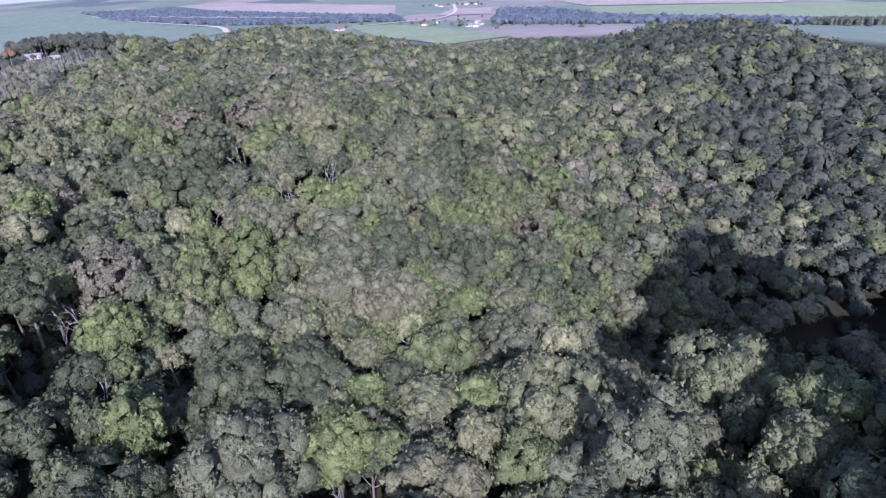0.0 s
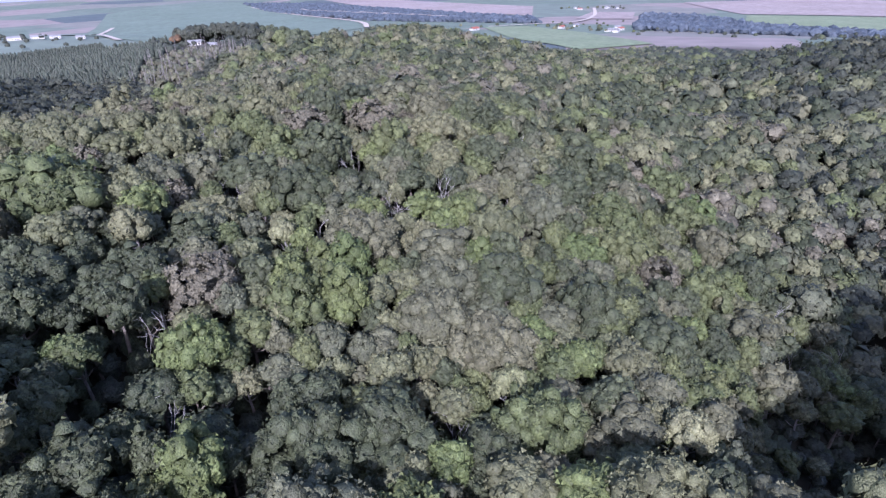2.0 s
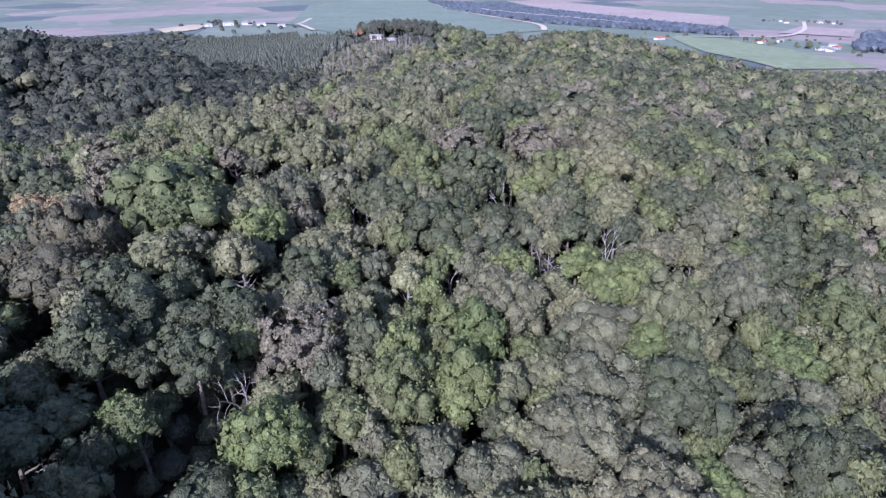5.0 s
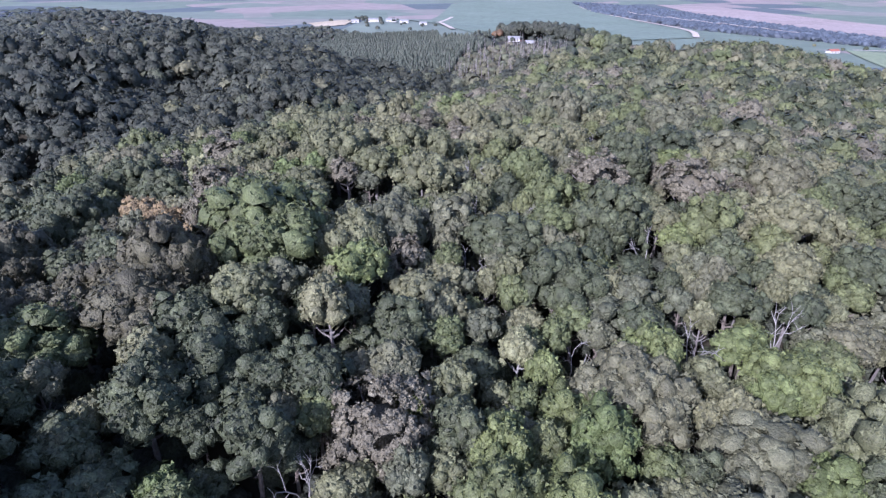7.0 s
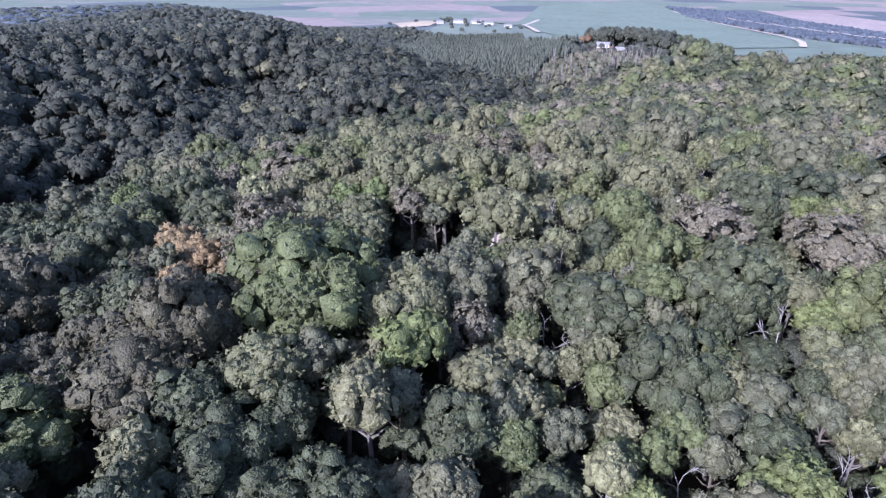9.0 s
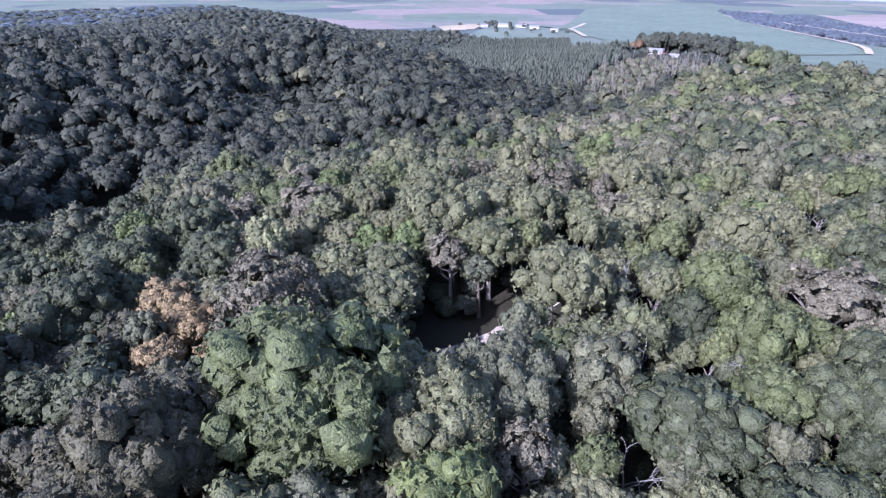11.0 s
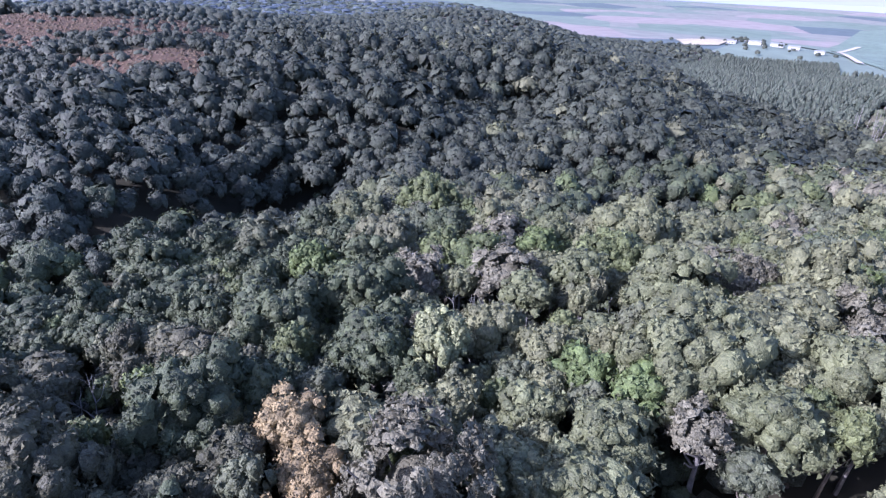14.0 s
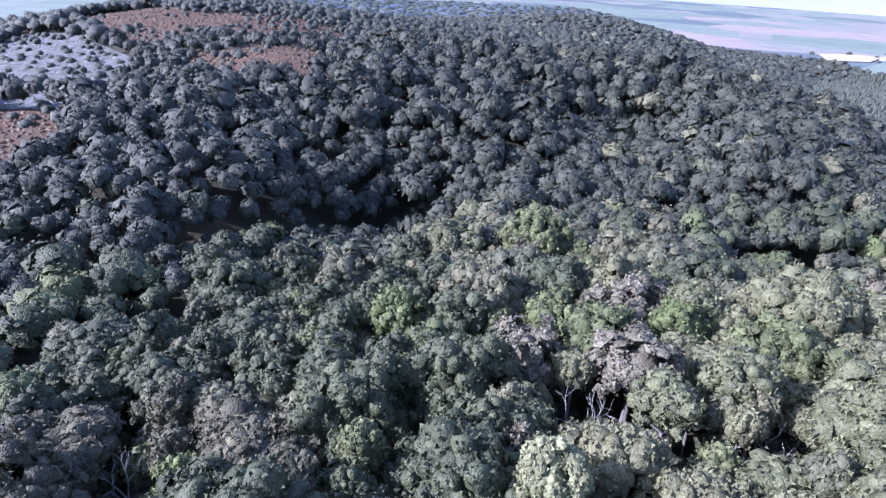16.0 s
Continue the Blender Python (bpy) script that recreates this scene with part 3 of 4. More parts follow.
LABELS = {
    "deep": ("dark green broad-leaved forest tree with billowing crown", "dark forest trees"),
    "olive": ("olive grey-green forest tree with dense rounded crown", "olive forest trees"),
    "sage": ("dull sage-green forest tree with close rounded crown", "sage green trees"),
    "fresh": ("mid-green forest tree with leafy domed crown", "green forest trees"),
    "lime": ("bright yellow-green forest tree with fresh foliage", "bright green trees"),
    "grey": ("grey-brown forest tree with thin dry crown", "dry grey trees"),
    "cream": ("forest tree covered in pale cream blossom", "cream blossoming trees"),
    "rust": ("forest tree with rusty buff foliage beside dark trees", "rust-coloured trees"),
    "brown": ("dark olive-brown forest tree with spreading shaded crown", "olive-brown trees"),
    "bare": ("leafless dead tree with pale forked limbs", "dead trees"),
}
NAMES = {"deep": "dark_tree", "olive": "olive_tree", "fresh": "green_tree", "sage": "sage_tree", "lime": "bright_tree", "grey": "dry_tree", "cream": "blossoming_tree", "rust": "rusty_tree", "brown": "brown_tree"}
SIZES = (2.3, 3.6, 5.6)
SHAPES = {}


def tree_template(kind, shape):
    """Meshes of one tree, 1 m in crown radius times 4, 12 m tall."""
    key = (kind, shape)
    if key not in SHAPES:
        rng = np.random.default_rng(100 * list(LABELS).index(kind) + shape)
        if kind == "bare":
            v, f = bare_limbs(rng, 12, 0.22, 3)
            SHAPES[key] = (mesh_of("forked_trunk", v, f, [BARK_PALE]), None)
        else:
            size = SIZES[shape // 2]
            seed = 1000 * list(LABELS).index(kind) + shape
            clump = (0.66, 0.84, 1.0)[shape // 2] * (1.0, 1.18)[shape % 2]
            if kind == "grey":
                v, f, n = crown(seed, size, clump * 0.6, DOME_LOW, 24.0, 0.22, 0.95, -0.3, 0.4, 0.5, 0.9)
            elif kind in ("cream", "rust"):
                v, f, n = crown(seed, size, clump * 0.7, DOME_MID, 40.0, 0.18, 1.0, -0.3, 0.36, 0.72)
            else:
                v, f, n = crown(seed, size, clump, DOME_MID, 14.0, 0.32, (0.86, 1.02)[shape % 2], -0.35, (0.32, 0.42)[shape % 2], 0.62, (0.0, 0.6)[shape % 2])
            top = 9.0 + size * 0.75
            v = v + np.array((0, 0, top - size * 0.88))
            tv, tf = trunk(rng, top - size * 0.9, 0.13 + 0.045 * size, size * (1.1 if kind == "grey" else 0.8), 8 if kind == "grey" else 5)
            SHAPES[key] = (mesh_of("trunk", tv, tf, [BARK_PALE if kind == "cream" else BARK_GREY if kind in ("grey", "olive") else BARK]), soften(mesh_of("crown", v, f, [LEAF[kind]]), n))
    return SHAPES[key]


FIRST = {}


def plant(kind, x, y, radius, height, rng):
    step = 0 if kind == "bare" or radius < 2.9 else 1 if radius < 4.6 else 2
    shape = 2 * step + int(rng.integers(0, 2))
    wide = 1.1 * radius / (3.0 if kind == "bare" else SIZES[step])
    tall = height / (12.0 if kind == "bare" else 9.0 + SIZES[step] * 0.75)
    m = pose(x, y, float(ground_z(x, y)), rng.uniform(-4, 4), rng.uniform(-4, 4), rng.uniform(0, 360)) @ Matrix.Diagonal((wide, wide * rng.uniform(0.9, 1.1), tall, 1))
    key = (kind, shape)
    if key in FIRST:
        first = FIRST[key]
        return copy_thing(first, m @ Matrix.Diagonal((1 / first.scale.x, 1 / first.scale.y, 1 / first.scale.z, 1)))
    label, group = LABELS[kind]
    trunk_me, crown_me = tree_template(kind, shape)
    if kind == "bare":
        ob = thing("dead_tree", Matrix(), label, "tree", group)
        part("forked_trunk", trunk_me, ob)
    else:
        ob = thing(NAMES[kind], Matrix(), label, "tree", group)
        part("trunk", trunk_me, ob)
        part("crown", crown_me, ob)
    FIRST[key] = ob
    # the template keeps unit scale, its pose holds the size
    ob.matrix_basis = m
    return ob


def near_forest():
    rng = np.random.default_rng(11)
    cells, placed, count = {}, [], {}

    def free(x, y, r, tight):
        i, j = int(x // 9), int(y // 9)
        for a in (i - 1, i, i + 1):
            for c in (j - 1, j, j + 1):
                for px, py, pr in cells.get((a, c), ()):
                    if (px - x) ** 2 + (py - y) ** 2 < (tight * (pr + r)) ** 2:
                        return False
        return True

    def put(x, y, r):
        cells.setdefault((int(x // 9), int(y // 9)), []).append((x, y, r))

    for kind, x, y, r, h in MARKED + MARKED_MORE:
        put(x, y, r * 1.12)
        placed.append((kind, x, y, r, h + 1.2 if r > 2.7 or kind in ("bare", "cream") else h - 1.0))
    xs = rng.uniform(-196, 68, 26000)
    ys = rng.uniform(32, 194, 26000)
    ok = inside(NEAR_PLAN, xs, ys) & forest_here(xs, ys) 
    for gx, gy, gr in GAPS:
        ok &= np.hypot(xs - gx, ys - gy) > gr
    deep_in = inside(GULLY, xs, ys)[ok]
    wayside = near_line(ROAD, xs, ys)[ok]
    for i, (x, y) in enumerate(zip(xs[ok], ys[ok])):
        grow = i / ok.sum()
        r = rng.uniform(4.2, 5.6) if grow < 0.01 else rng.uniform(2.8, 3.9) if grow < 0.025 else rng.uniform(2.1, 2.9) if grow < 0.10 else rng.uniform(1.5, 2.1)
        if deep_in[i]:
            r = rng.uniform(1.4, 2.2)
        if wayside[i] < r + (1.3 if 109 < y < 120 else -0.4):
            continue
        if free(x, y, r, 1.8 if deep_in[i] else 0.79):
            put(x, y, r)
            patch = noise.noise(Vector((x * 0.035, y * 0.035, 3.1)))
            u = rng.uniform() + patch * 0.5
            kind = "deep" if u < 0.27 else "fresh" if u < 0.48 else "sage" if u < 0.70 else "olive" if u < 1.10 else "grey"
            if math.hypot((x + 112) / 40, (y - 122) / 34) < 1 and rng.uniform() < 0.8:
                kind = "olive" if rng.uniform() < 0.9 else "grey"
            # darker species on this ground carry its shade in their leaf colour
            if ((-125 < x < -48 and y < 74) or (x < -20 and y < 58) or (x < -108 and y < 92)) and rng.uniform() < 0.8:
                kind = "deep"
            if -135 < x < -76 and y < 74 and rng.uniform() < 0.6:
                kind = "brown"
            if rng.uniform() < 0.03:
                kind = "lime"
            if rng.uniform() < 0.032:
                kind, r = "bare", min(r, 1.9)
            if count.get(kind, 0) >= 300:
                kind = min(("deep", "fresh", "sage", "olive"), key=lambda q: count.get(q, 0))
            count[kind] = count.get(kind, 0) + 1
            placed.append((kind, x, y, r, 7.0 + rng.normal() if deep_in[i] else 11.5 + (r - 2.7) * 1.3 + rng.normal() * 1.3))
    for p in placed:
        plant(*p, rng)
    return len(placed)


def joined_forest(name, label, xs, ys, radius, height, kinds, shapes, rng):
    """Trees past counting: one mesh of many crowns on the slope."""
    verts, faces, tones, mats, soft, base = [], [], [], [], [], 0
    zs = ground_z(xs, ys)
    order = list(SPECIES)
    for x, y, z, r, h, k in zip(xs, ys, zs, radius, height, kinds):
        v, f, n = shapes[rng.integers(len(shapes))]
        t = rng.uniform(0, 2 * math.pi)
        c, s = math.cos(t), math.sin(t)
        w = np.empty_like(v)
        w[:, 0] = (v[:, 0] * c - v[:, 1] * s) * r + x
        w[:, 1] = (v[:, 0] * s + v[:, 1] * c) * r + y
        w[:, 2] = v[:, 2] * r * 1.1 + z + h - 0.85 * r
        verts.append(w)
        faces.append(f + base)
        tones.append(np.full(len(v), rng.uniform()))
        mats.append(np.full(len(f), order.index(k)))
        soft.append(np.arange(len(f)) < n)
        base += len(v)
    verts, faces = np.concatenate(verts), np.concatenate(faces)
    me = bpy.data.meshes.new(name)
    me.vertices.add(len(verts))
    me.vertices.foreach_set("co", verts.ravel())
    me.loops.add(faces.size)
    me.loops.foreach_set("vertex_index", faces.ravel().astype(np.int32))
    me.polygons.add(len(faces))
    me.polygons.foreach_set("loop_start", np.arange(0, faces.size, 3, dtype=np.int32))
    for k in order:
        me.materials.append(LEAF_JOINED[k])
    me.polygons.foreach_set("material_index", np.concatenate(mats).astype(np.int32))
    me.attributes.new("tone", "FLOAT", "POINT").data.foreach_set("value", np.concatenate(tones))
    me.polygons.foreach_set("use_smooth", np.concatenate(soft))
    me.update(calc_edges=True)
    return tagged(new(name, me), label, "forest", kind="stuff")


def pick_kinds(xs, ys, rng, dark=0.0):
    out = []
    for x, y in zip(xs, ys):
        u = rng.uniform() + 0.5 * noise.noise(Vector((x * 0.02, y * 0.02, 8.0))) - dark
        if x < -105 and y < 85:
            u -= 0.3
        # west and east slopes lie in shade, imitated by darker leaf colour
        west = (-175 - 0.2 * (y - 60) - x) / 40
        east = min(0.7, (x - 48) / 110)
        slope_shade = min(1.0, max(0.0, west, east) + 0.25 * noise.noise(Vector((x * 0.015, y * 0.015, 2.0))))
        if slope_shade > 0 and max(west, east) > 0:
            u -= 0.45 * slope_shade
            if u < 0.5 and rng.uniform() < slope_shade:
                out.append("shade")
                continue
        k = "deep" if u < 0.30 else "fresh" if u < 0.46 else "sage" if u < 0.68 else "olive" if u < 0.95 else "grey"
        if rng.uniform() < 0.012:
            k = "lime"
        out.append(k)
    return out


def jittered(x0, x1, y0, y1, step, rng):
    gx, gy = np.meshgrid(np.arange(x0, x1, step), np.arange(y0, y1, step * 0.87))
    gx = gx + (np.arange(gx.shape[0]) % 2)[:, None] * step / 2
    return (gx + rng.uniform(-0.38, 0.38, gx.shape) * step).ravel(), (gy + rng.uniform(-0.38, 0.38, gy.shape) * step).ravel()


def wide_forest():
    rng = np.random.default_rng(23)
    mid = [crown(40 + i, 1.0, 0.44, DOME_LOW, 16.0, 0.17, (0.75, 0.9)[i % 2], -0.3, 0.36) for i in range(8)]
    low = [coarse(60 + i) for i in range(6)]
    nearer = [crown(70 + i, 1.0, 0.5, DOME_LOW, 7.0, 0.22, (0.7, 0.85)[i % 2], -0.2, 0.26) for i in range(6)]
    # within about 300 m
    x, y = jittered(-320, 200, -60, 340, 5.7, rng)
    d = np.hypot(x + 60, y - 90)
    seen = (y > 25 - 0.25 * x) | (x < -110)
    ok = forest_here(x, y) & ~inside(NEAR_PLAN, x, y) & (d < 225) & seen & ~(inside(GULLY, x, y) & (rng.uniform(size=len(x)) < 0.65))
    x, y = x[ok], y[ok]
    r = rng.choice((0.85, 1.1, 1.5), len(x)) * rng.uniform(2.2, 2.9, len(x))
    h = 12 + rng.normal(size=len(x)) * 1.3 + (r - 3) * 1.1 - 3.5 * inside(GULLY, x, y)
    kinds = np.array(pick_kinds(x, y, rng))
    fine = [crown(30 + i, 1.0, 0.38, DOME_LOW, 34.0, 0.125, (0.7, 0.88)[i % 2], -0.3, 0.36) for i in range(8)]
    close = np.hypot(x + 60, y - 90) < 150
    joined_forest("forest_slope", "dense broad-leaved forest on the upper ridge slopes", x[close], y[close], r[close], h[close], kinds[close], fine, rng)
    joined_forest("forest_midslope", "dense broad-leaved forest lower on the ridge slopes", x[~close], y[~close], r[~close], h[~close], kinds[~close], mid, rng)
    # the facing hillside across the valley
    hill = [crown(50 + i, 1.0, 0.44, DOME_LOW, 14.0, 0.18, (0.7, 0.85)[i % 2], -0.3, 0.36) for i in range(8)]
    x, y = jittered(-480, -130, -120, 420, 6.8, rng)
    d = np.hypot(x + 60, y - 90)
    ok = forest_here(x, y) & (d >= 225) & (d < 400) & (x < -150) & ~inside(HEATH, x, y)
    x, y = x[ok], y[ok]
    r = rng.choice((0.7, 1.0, 1.3), len(x)) * rng.uniform(3.5, 4.6, len(x))
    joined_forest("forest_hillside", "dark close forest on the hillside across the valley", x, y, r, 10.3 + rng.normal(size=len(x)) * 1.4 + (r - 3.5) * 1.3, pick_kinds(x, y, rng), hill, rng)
    # farther off
    x, y = jittered(-1350, 760, -420, 1100, 7.6, rng)
    d = np.hypot(x + 60, y - 90)
    ok = forest_here(x, y) & (d >= 225) & (d < 760) & ((y > 0.3 * np.abs(x) - 160) | (x < -250)) & ~((d < 400) & (x < -150) & ~inside(HEATH, x, y))
    x1, y1 = x[ok], y[ok]
    r = rng.uniform(3.4, 5.6, len(x1))
    tops = 8.6 + rng.normal(size=len(x1)) * 1.2
    heath = inside(HEATH, x1, y1)
    r[heath] *= 0.62
    tops[heath] = 4.6 + rng.normal(size=heath.sum()) * 0.9
    kinds = np.array(pick_kinds(x1, y1, rng, 0.1))
    close = d[ok] < 410
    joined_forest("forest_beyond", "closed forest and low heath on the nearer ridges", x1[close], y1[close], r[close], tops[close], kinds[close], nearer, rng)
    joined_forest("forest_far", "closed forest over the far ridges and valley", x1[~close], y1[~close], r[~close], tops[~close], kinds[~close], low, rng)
    x, y = jittered(-1400, 900, -500, 1250, 9.5, rng)
    d = np.hypot(x + 60, y - 90)
    ok = forest_here(x, y) & (d >= 755) & (y > -300)
    x1, y1 = x[ok], y[ok]
    r = rng.uniform(4.2, 6.4, len(x1))
    joined_forest("forest_distant", "distant wooded hill at the edge of the plain", x1, y1, r, 9 + rng.normal(size=len(x1)) * 1.6, pick_kinds(x1, y1, rng, 0.15), [tuft(20 + i) for i in range(6)], rng)
    # forest behind the start of the flight
    x, y = jittered(-250, 250, -200, 60, 8.4, rng)
    ok = forest_here(x, y) & ~inside(NEAR_PLAN, x, y) & ~((y > 25 - 0.25 * x) | (x < -110))
    x1, y1 = x[ok], y[ok]
    r = rng.uniform(3.6, 5.6, len(x1))
    h = 11 + rng.normal(size=len(x1)) * 1.5
    kinds = np.array(pick_kinds(x1, y1, rng))
    close = (y1 > -40) & (np.abs(x1 + 30) < 100)
    joined_forest("forest_spur", "forest on the spur under the first stretch", x1[close], y1[close], r[close], h[close], kinds[close], fine, rng)
    joined_forest("forest_behind", "forest on the slope behind the first stretch", x1[~close], y1[~close], r[~close], h[~close], kinds[~close], low, rng)


near_forest()
wide_forest()


def undergrowth():
    """Shrubs between the trunks of the nearer trees, the shade there put into darker leaves."""
    rng = np.random.default_rng(19)
    x, y = jittered(-196, 112, 28, 194, 3.4, rng)
    ok = (inside(NEAR_PLAN, x, y) | inside(GULLY, x, y)) & forest_here(x, y) & (near_line(ROAD, x, y) > 6.0)
    x, y = x[ok], y[ok]
    sx, sy = jittered(-270, -180, 30, 116, 3.2, rng)
    bank = near_line(STREAM, sx, sy) < 8
    x, y = np.concatenate([x, sx[bank]]), np.concatenate([y, sy[bank]])
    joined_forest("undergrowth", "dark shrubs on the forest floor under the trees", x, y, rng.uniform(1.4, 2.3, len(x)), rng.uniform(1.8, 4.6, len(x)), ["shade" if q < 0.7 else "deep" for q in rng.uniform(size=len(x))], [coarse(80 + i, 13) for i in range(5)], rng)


undergrowth()


def far_land():
    """Plantations, far woods, bushes and scattered trees."""
    rng = np.random.default_rng(77)
    cone = []
    for i in range(3):
        g = np.random.default_rng(90 + i)
        chunks = []
        for z0, z1, r in ((-1.0, 0.2, 0.8), (-0.4, 0.55, 0.72), (0.15, 0.9, 0.56)):
            k = 6
            ring = np.array([(math.cos(2 * math.pi * q / k) * r * g.uniform(0.75, 1.2), math.sin(2 * math.pi * q / k) * r * g.uniform(0.75, 1.2), z0) for q in range(k)])
            chunks.append((np.vstack([ring, [(g.uniform(-0.05, 0.05), 0, z1)]]), np.array([(q, (q + 1) % k, k) for q in range(k)])))
        cone.append((*join(chunks), 0))
    x, y = jittered(-820, -280, 360, 890, 4.4, rng)
    ok = inside(PINES, x, y) & ~inside(DEAD_STAND, x, y) & (near_line([(-372, 518), (-560, 690), (-735, 867)], x, y) > 5)
    x, y = x[ok], y[ok]
    joined_forest("pine_plantation", "dark blue-green pine plantation in even rows", x, y, rng.uniform(2.3, 3.2, len(x)), rng.uniform(8.4, 9.6, len(x)), ["pine"] * len(x), cone, rng)
    low = [coarse(70 + i, 16) for i in range(5)]
    x, y = jittered(-1550, 800, 820, 2720, 14.0, rng)
    ok = inside(FAR_WOOD, x, y) | inside(EAST_WOOD, x, y)
    x, y = x[ok], y[ok]
    # all these crowns take the blue-grey haze tint
    joined_forest("far_woods", "dark far-off woods between the fields", x, y, rng.uniform(6.5, 9.5, len(x)), rng.uniform(8, 12, len(x)), ["haze_blue"] * len(x), [tuft(8), tuft(9), tuft(10)], rng)
    x, y = jittered(-3000, -700, -700, 1500, 30.0, rng)
    d, turn = np.hypot(x + 40, y - 60), np.degrees(np.arctan2(-(x + 40), y - 60))
    ok = (d > edge_of_forest(x, y) - 40) & (d < 2900) & (turn > 61 + (d - 1250) / 160) & (turn < 112)
    x, y = x[ok], y[ok]
    joined_forest("far_hill_woods", "far-off woods over low hills, partly tinted blue for haze", x, y, rng.uniform(15, 22, len(x)), rng.uniform(12, 20, len(x)), ["pine" if q < 0.6 else "haze_blue" for q in rng.uniform(size=len(x))], [tuft(11), tuft(12), tuft(13)], rng)
    x, y = jittered(500, 800, 800, 1000, 8.0, rng)
    ok = inside(EAST_PINES, x, y)
    x, y = x[ok], y[ok]
    joined_forest("far_pines", "dark block of far pines beside fields", x, y, np.full(len(x), 4.5), rng.uniform(9, 11, len(x)), ["pine"] * len(x), cone, rng)
    # scattered trees round the houses and along the fields
    spots = []
    for cx, cy, sx, sy, n in ((-390, 620, 45, 60, 90), (-20, 1200, 110, 90, 60), (60, 1990, 60, 40, 18), (-900, 870, 50, 40, 30), (250, 1120, 160, 70, 60), (480, 900, 120, 60, 70)):
        spots.append(np.column_stack([rng.normal(cx, sx, n), rng.normal(cy, sy, n)]))
    q = np.concatenate(spots)
    keep = ~inside(MEADOW, q[:, 0], q[:, 1]) & (np.hypot(q[:, 0] + 376, q[:, 1] - 572) > 13) & (np.hypot(q[:, 0] + 339, q[:, 1] - 545) > 13)
    q = q[keep]
    joined_forest("scattered_trees", "scattered dark trees among far houses and fields", q[:, 0], q[:, 1], rng.uniform(2.5, 5, len(q)), rng.uniform(4, 9, len(q)), pick_kinds(q[:, 0], q[:, 1], rng, 0.3), low, rng)
    # grove behind the farmhouses, with a row of pines and one red-leaved tree
    x, y = jittered(-450, -220, 490, 660, 9.0, rng)
    ok = inside([(-425, 598), (-398, 640), (-330, 615), (-270, 585), (-238, 560), (-252, 545), (-300, 566), (-360, 588)], x, y)
    x, y = x[ok], y[ok]
    joined_forest("farm_grove", "tall dark grove behind white farmhouses", x, y, rng.uniform(4, 6.4, len(x)), rng.uniform(13, 20, len(x)), pick_kinds(x, y, rng, 0.35), [crown(66 + i, 1.0, 0.36, DOME_MID, 5.0, 0.12, 1.0, -0.7, 0.28) for i in range(4)], rng)
    k = np.linspace(0, 1, 26)
    x, y = -470 + 52 * k + rng.normal(size=26) * 1.5, 562 + 24 * k + rng.normal(size=26) * 1.5
    joined_forest("pine_row", "row of tall dark pines along the plantation edge", x, y, rng.uniform(3.0, 4.2, 26), rng.uniform(11, 14, 26), ["pine"] * 26, cone, rng)
    joined_forest("red_leaved_tree", "red-brown leaved trees between pines and farmhouses", np.array((-414.0, -409.0, -405.0)), np.array((590.0, 593.0, 588.0)), np.array((4.2, 4.8, 3.6)), np.array((12.0, 13.5, 11.0)), ["redleaf"] * 3, low, rng)
    # undergrowth of the dead stand
    x, y = jittered(-352, -254, 382, 534, 7.0, rng)
    ok = inside(DEAD_STAND, x, y)
    x, y = x[ok], y[ok]
    joined_forest("dry_scrub", "grey leafless scrub under dead trunks", x, y, rng.uniform(2.5, 4.5, len(x)), rng.uniform(4, 7, len(x)), ["sage" if q < 0.5 else "brown" if q < 0.8 else "grey" for q in rng.uniform(size=len(x))], low, rng)
    # low bushes on the open slopes
    x, y = jittered(-620, -220, -240, 70, 9.0, rng)
    clump = np.array([noise.noise(Vector((a * 0.03, c * 0.03, 5.5))) for a, c in zip(x, y)])
    open_land = inside(PALE_SLOPE, x, y) | inside(FERN_LOW, x, y) | inside(FERN_HIGH, x, y) | inside(FERN_NEAR, x, y) | inside(FERN_TOP, x, y)
    ok = open_land & (clump + rng.uniform(-0.25, 0.25, len(x)) > np.where(inside(PALE_SLOPE, x, y), -0.2, 0.08))
    x, y = x[ok], y[ok]
    joined_forest("slope_bushes", "dark rounded bushes dotted over the open slope", x, y, rng.uniform(1.6, 3.4, len(x)), rng.uniform(1.8, 4.0, len(x)), pick_kinds(x, y, rng, 0.1), low, rng)
    x, y = jittered(-620, -220, -240, 70, 3.4, rng)
    pale = inside(PALE_SLOPE, x, y) & (rng.uniform(size=len(x)) < 0.5)
    joined_forest("grass_tussocks", "pale silvery grass tussocks on the open slope", x[pale], y[pale], rng.uniform(0.8, 1.8, pale.sum()), rng.uniform(0.8, 1.4, pale.sum()), ["silver" if q < 0.75 else "olive" for q in rng.uniform(size=pale.sum())], [tuft(6), tuft(7)], rng)
    ferns = inside(FERN_LOW, x, y) | inside(FERN_HIGH, x, y) | inside(FERN_NEAR, x, y) | inside(FERN_TOP, x, y)
    x, y = x[ferns], y[ferns]
    joined_forest("fern_tussocks", "rust-brown tussocks of dry fern", x, y, rng.uniform(0.9, 1.7, len(x)), rng.uniform(0.9, 1.4, len(x)), ["redleaf"] * len(x), [tuft(5)], rng)


def box(w, d, h, z0=0.0):
    v = np.array([(sx * w / 2, sy * d / 2, z) for z in (z0, z0 + h) for sx, sy in ((-1, -1), (1, -1), (1, 1), (-1, 1))])
    f = [(0, 3, 2, 1), (4, 5, 6, 7), (0, 1, 5, 4), (1, 2, 6, 5), (2, 3, 7, 6), (3, 0, 4, 7)]
    return v, f


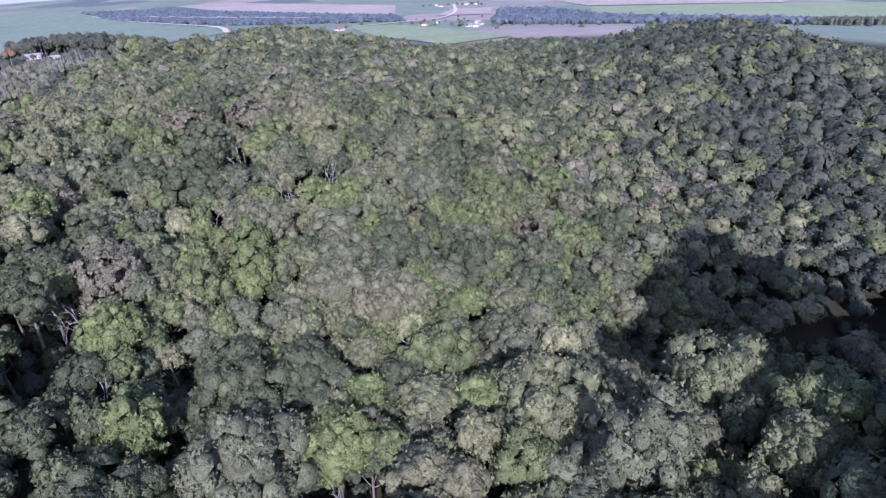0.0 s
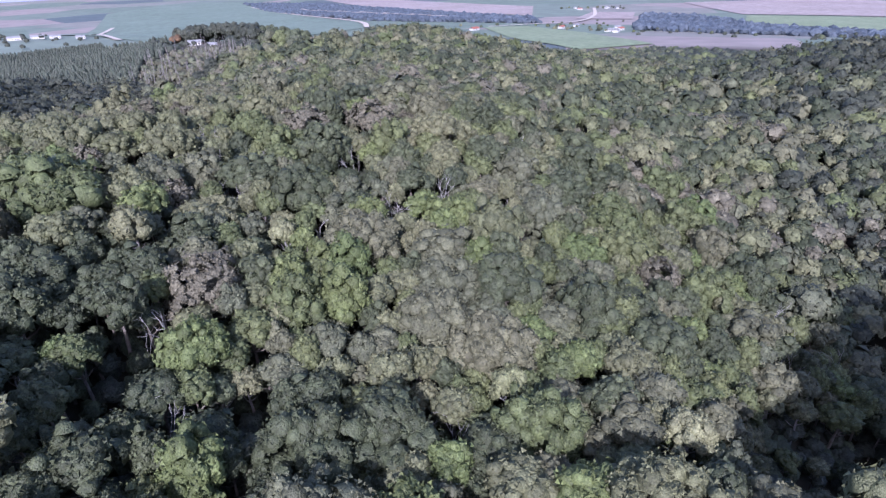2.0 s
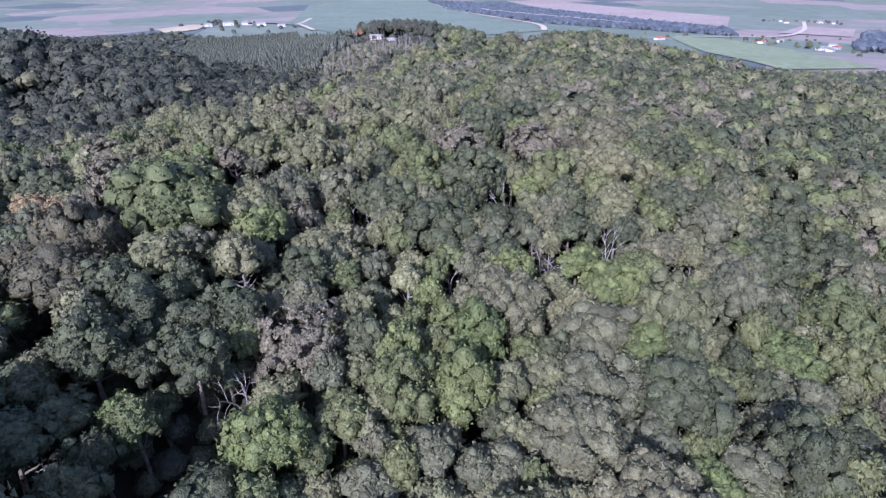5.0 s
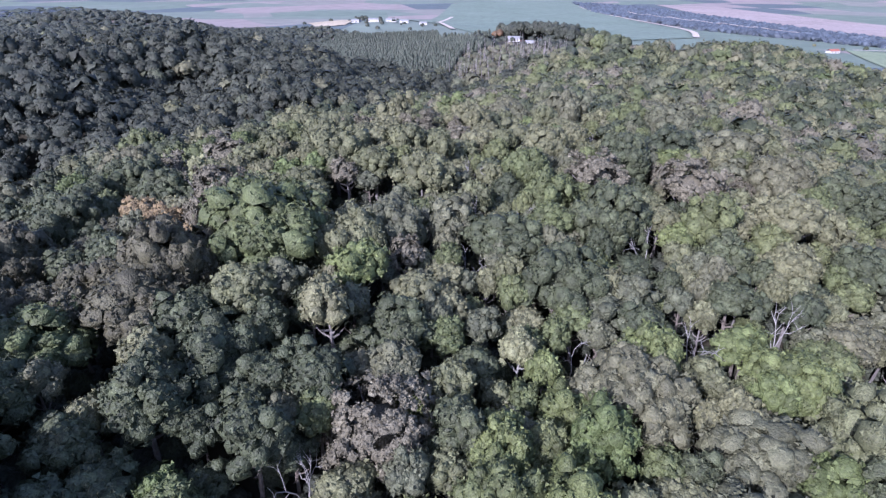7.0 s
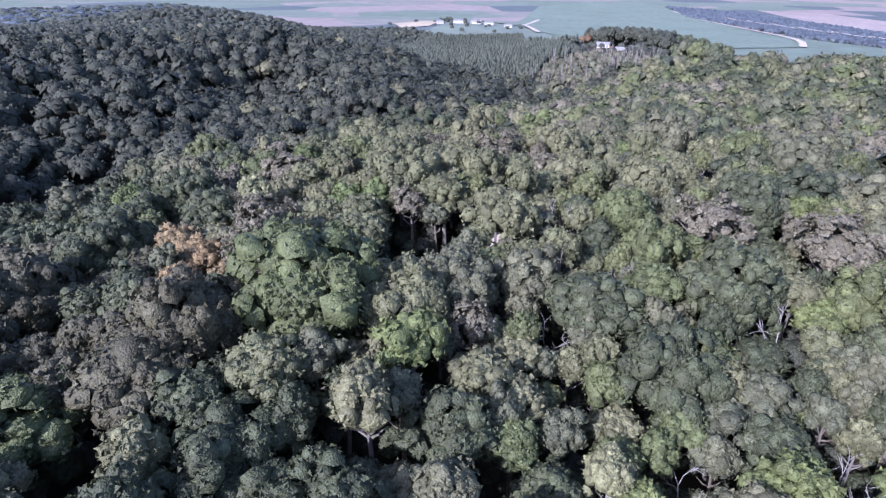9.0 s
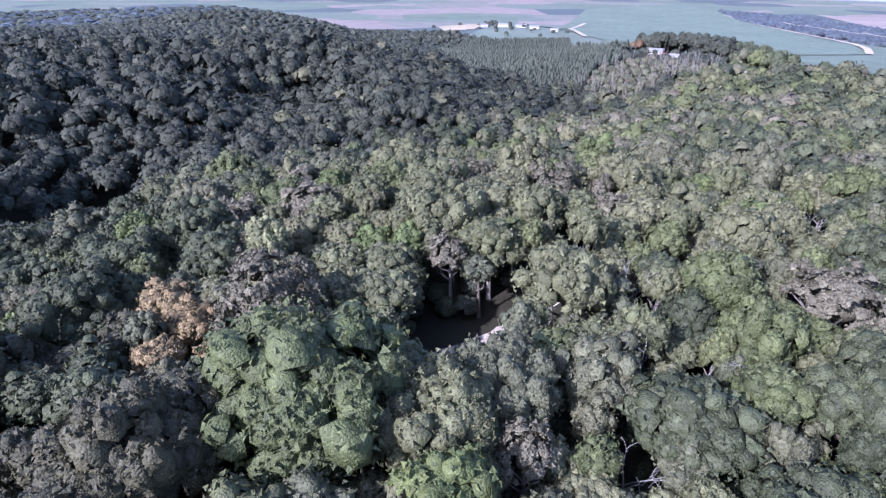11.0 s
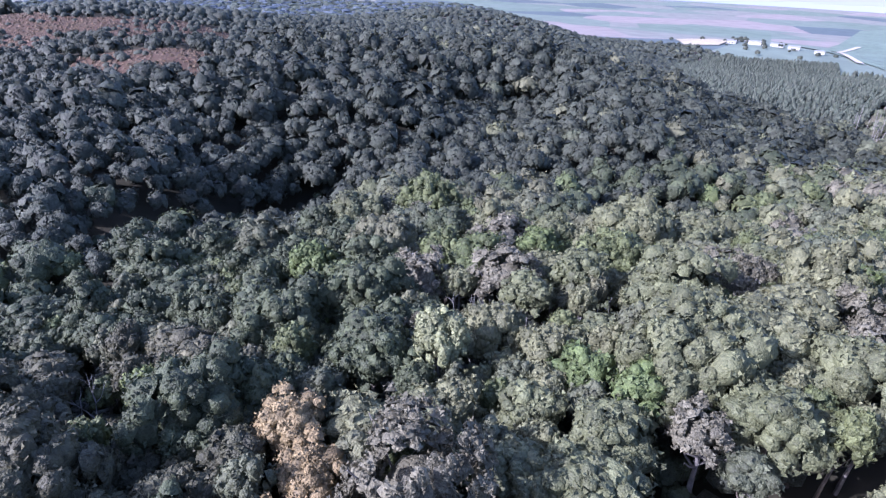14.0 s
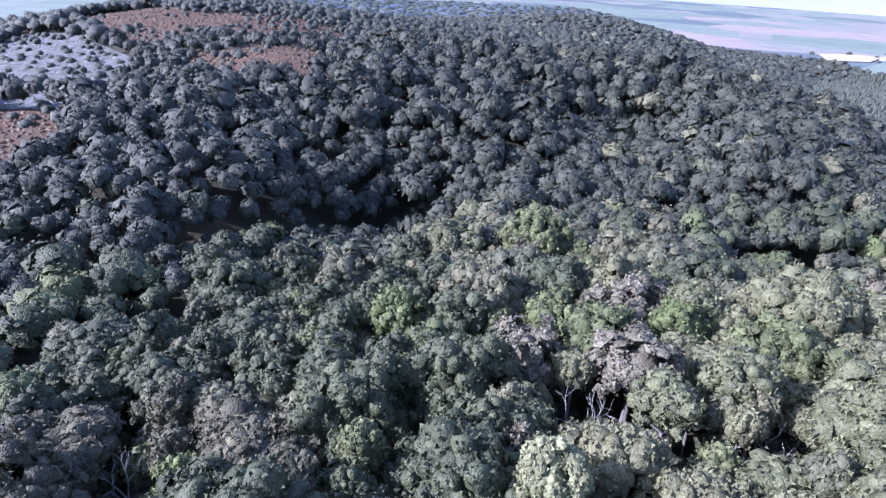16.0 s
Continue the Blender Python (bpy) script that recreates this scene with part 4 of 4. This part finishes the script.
def house(name, x, y, turn, w, d, h, roof_mat, label, category="house", windows=3):
    ob = thing(name, pose(x, y, float(ground_z(x, y)) - 0.3, 0, 0, turn), label, category, "far buildings")
    v, f = box(w, d, h + 0.3)
    part("wall", mesh_of("wall", v, f, [WHITE_WALL]), ob)
    e, rise = 0.5, d * 0.26
    z = h + 0.3
    rv = [(-w / 2 - e, -d / 2 - e, z - 0.15), (w / 2 + e, -d / 2 - e, z - 0.15), (w / 2 + e, 0, z + rise), (-w / 2 - e, 0, z + rise), (w / 2 + e, d / 2 + e, z - 0.15), (-w / 2 - e, d / 2 + e, z - 0.15)]
    rv += [(a, c, q + 0.18) for a, c, q in rv]
    rf = [(0, 1, 2, 3), (3, 2, 4, 5), (9, 8, 7, 6), (11, 10, 8, 9), (0, 6, 7, 1), (4, 10, 11, 5), (0, 3, 9, 6), (3, 5, 11, 9), (1, 7, 8, 2), (2, 8, 10, 4)]
    part("roof", mesh_of("roof", rv, rf, [roof_mat]), ob)
    for k in range(windows):
        for side in (-1, 1):
            v, f = box(1.3, 0.08, 1.2, 1.2)
            v = v + np.array(((k + 0.5) * w / windows - w / 2, side * (d / 2 + 0.02), 0))
            part("window", mesh_of("window", v, f, [GLASS_DARK]), ob)
    v, f = box(1.0, 0.1, 2.05, 0.3)
    part("door", mesh_of("door", v + np.array((w * 0.12, -d / 2 - 0.03, 0)), f, [BARK]), ob)
    return ob


def dead_stand():
    rng = np.random.default_rng(31)
    xs, ys = rng.uniform(-350, -256, 420), rng.uniform(384, 532, 420)
    ok = inside(DEAD_STAND, xs, ys)
    first = None
    for x, y in list(zip(xs[ok], ys[ok]))[:110]:
        m = pose(x, y, float(ground_z(x, y)), rng.uniform(-7, 7), rng.uniform(-7, 7), rng.uniform(0, 360)) @ Matrix.Diagonal((1, 1, rng.uniform(0.7, 1.25), 1))
        if first:
            copy_thing(first, m @ Matrix.Diagonal((1, 1, 1 / first.scale.z, 1)))
            continue
        first = thing("dead_pole_tree", m, "tall bare dead trunk bleached pale grey", "tree", "dead pole trees")
        v, f = join([tube([(0, 0, -0.5), (0.1, 0, 7), (0.3, 0.1, 14)], [0.24, 0.19, 0.09], 5)] + [tube([(0.1, 0, z), (math.cos(t) * 1.4, math.sin(t) * 1.4, z + 1.3)], [0.12, 0.05], 4) for z, t in ((6, 0.4), (8, 2.5), (9.5, 4.4), (11, 1.2))])
        part("pole_trunk", mesh_of("pole_trunk", v, f, [BARK_GREY]), first)


far_land()
dead_stand()
house("farmhouse", -376, 572, 35, 12, 7, 3.2, ROOF, "white farmhouse with pale roof among trees")
house("farmhouse", -339, 545, 20, 8, 6, 3.0, ROOF, "small white house with pale roof beside forest")
house("cottage", -415, 650, 50, 9, 7, 3.0, ROOF_RED, "small white cottage under a red roof")
house("shed", -259, 524, 10, 15, 6, 4.0, ROOF, "low white shed behind the ridge", "shed", 2)
for x, y, turn, w, d in ((-905, 868, 40, 24, 9), (-885, 892, 40, 20, 8), (-862, 905, 38, 17, 8), (-925, 835, 45, 14, 7), (-830, 925, 35, 14, 7)):
    house("farm_shed", x, y, turn, w, d, 3.6, ROOF, "long pale-roofed farm shed beside sandy field", "shed", 5)
rng_h = np.random.default_rng(8)
for k in range(16):
    cx, cy, sx, sy = ((-20, 1230, 90, 50), (90, 1110, 70, 35), (70, 1990, 50, 30), (250, 1090, 90, 40))[k % 4]
    x, y = rng_h.normal(cx, sx), rng_h.normal(cy, sy)
    house("village_house", x, y, rng_h.uniform(0, 180), rng_h.uniform(10, 20), rng_h.uniform(7, 10), 3.6, ROOF if k % 3 else ROOF_RED, "white house in the far hamlet", "house", 3)
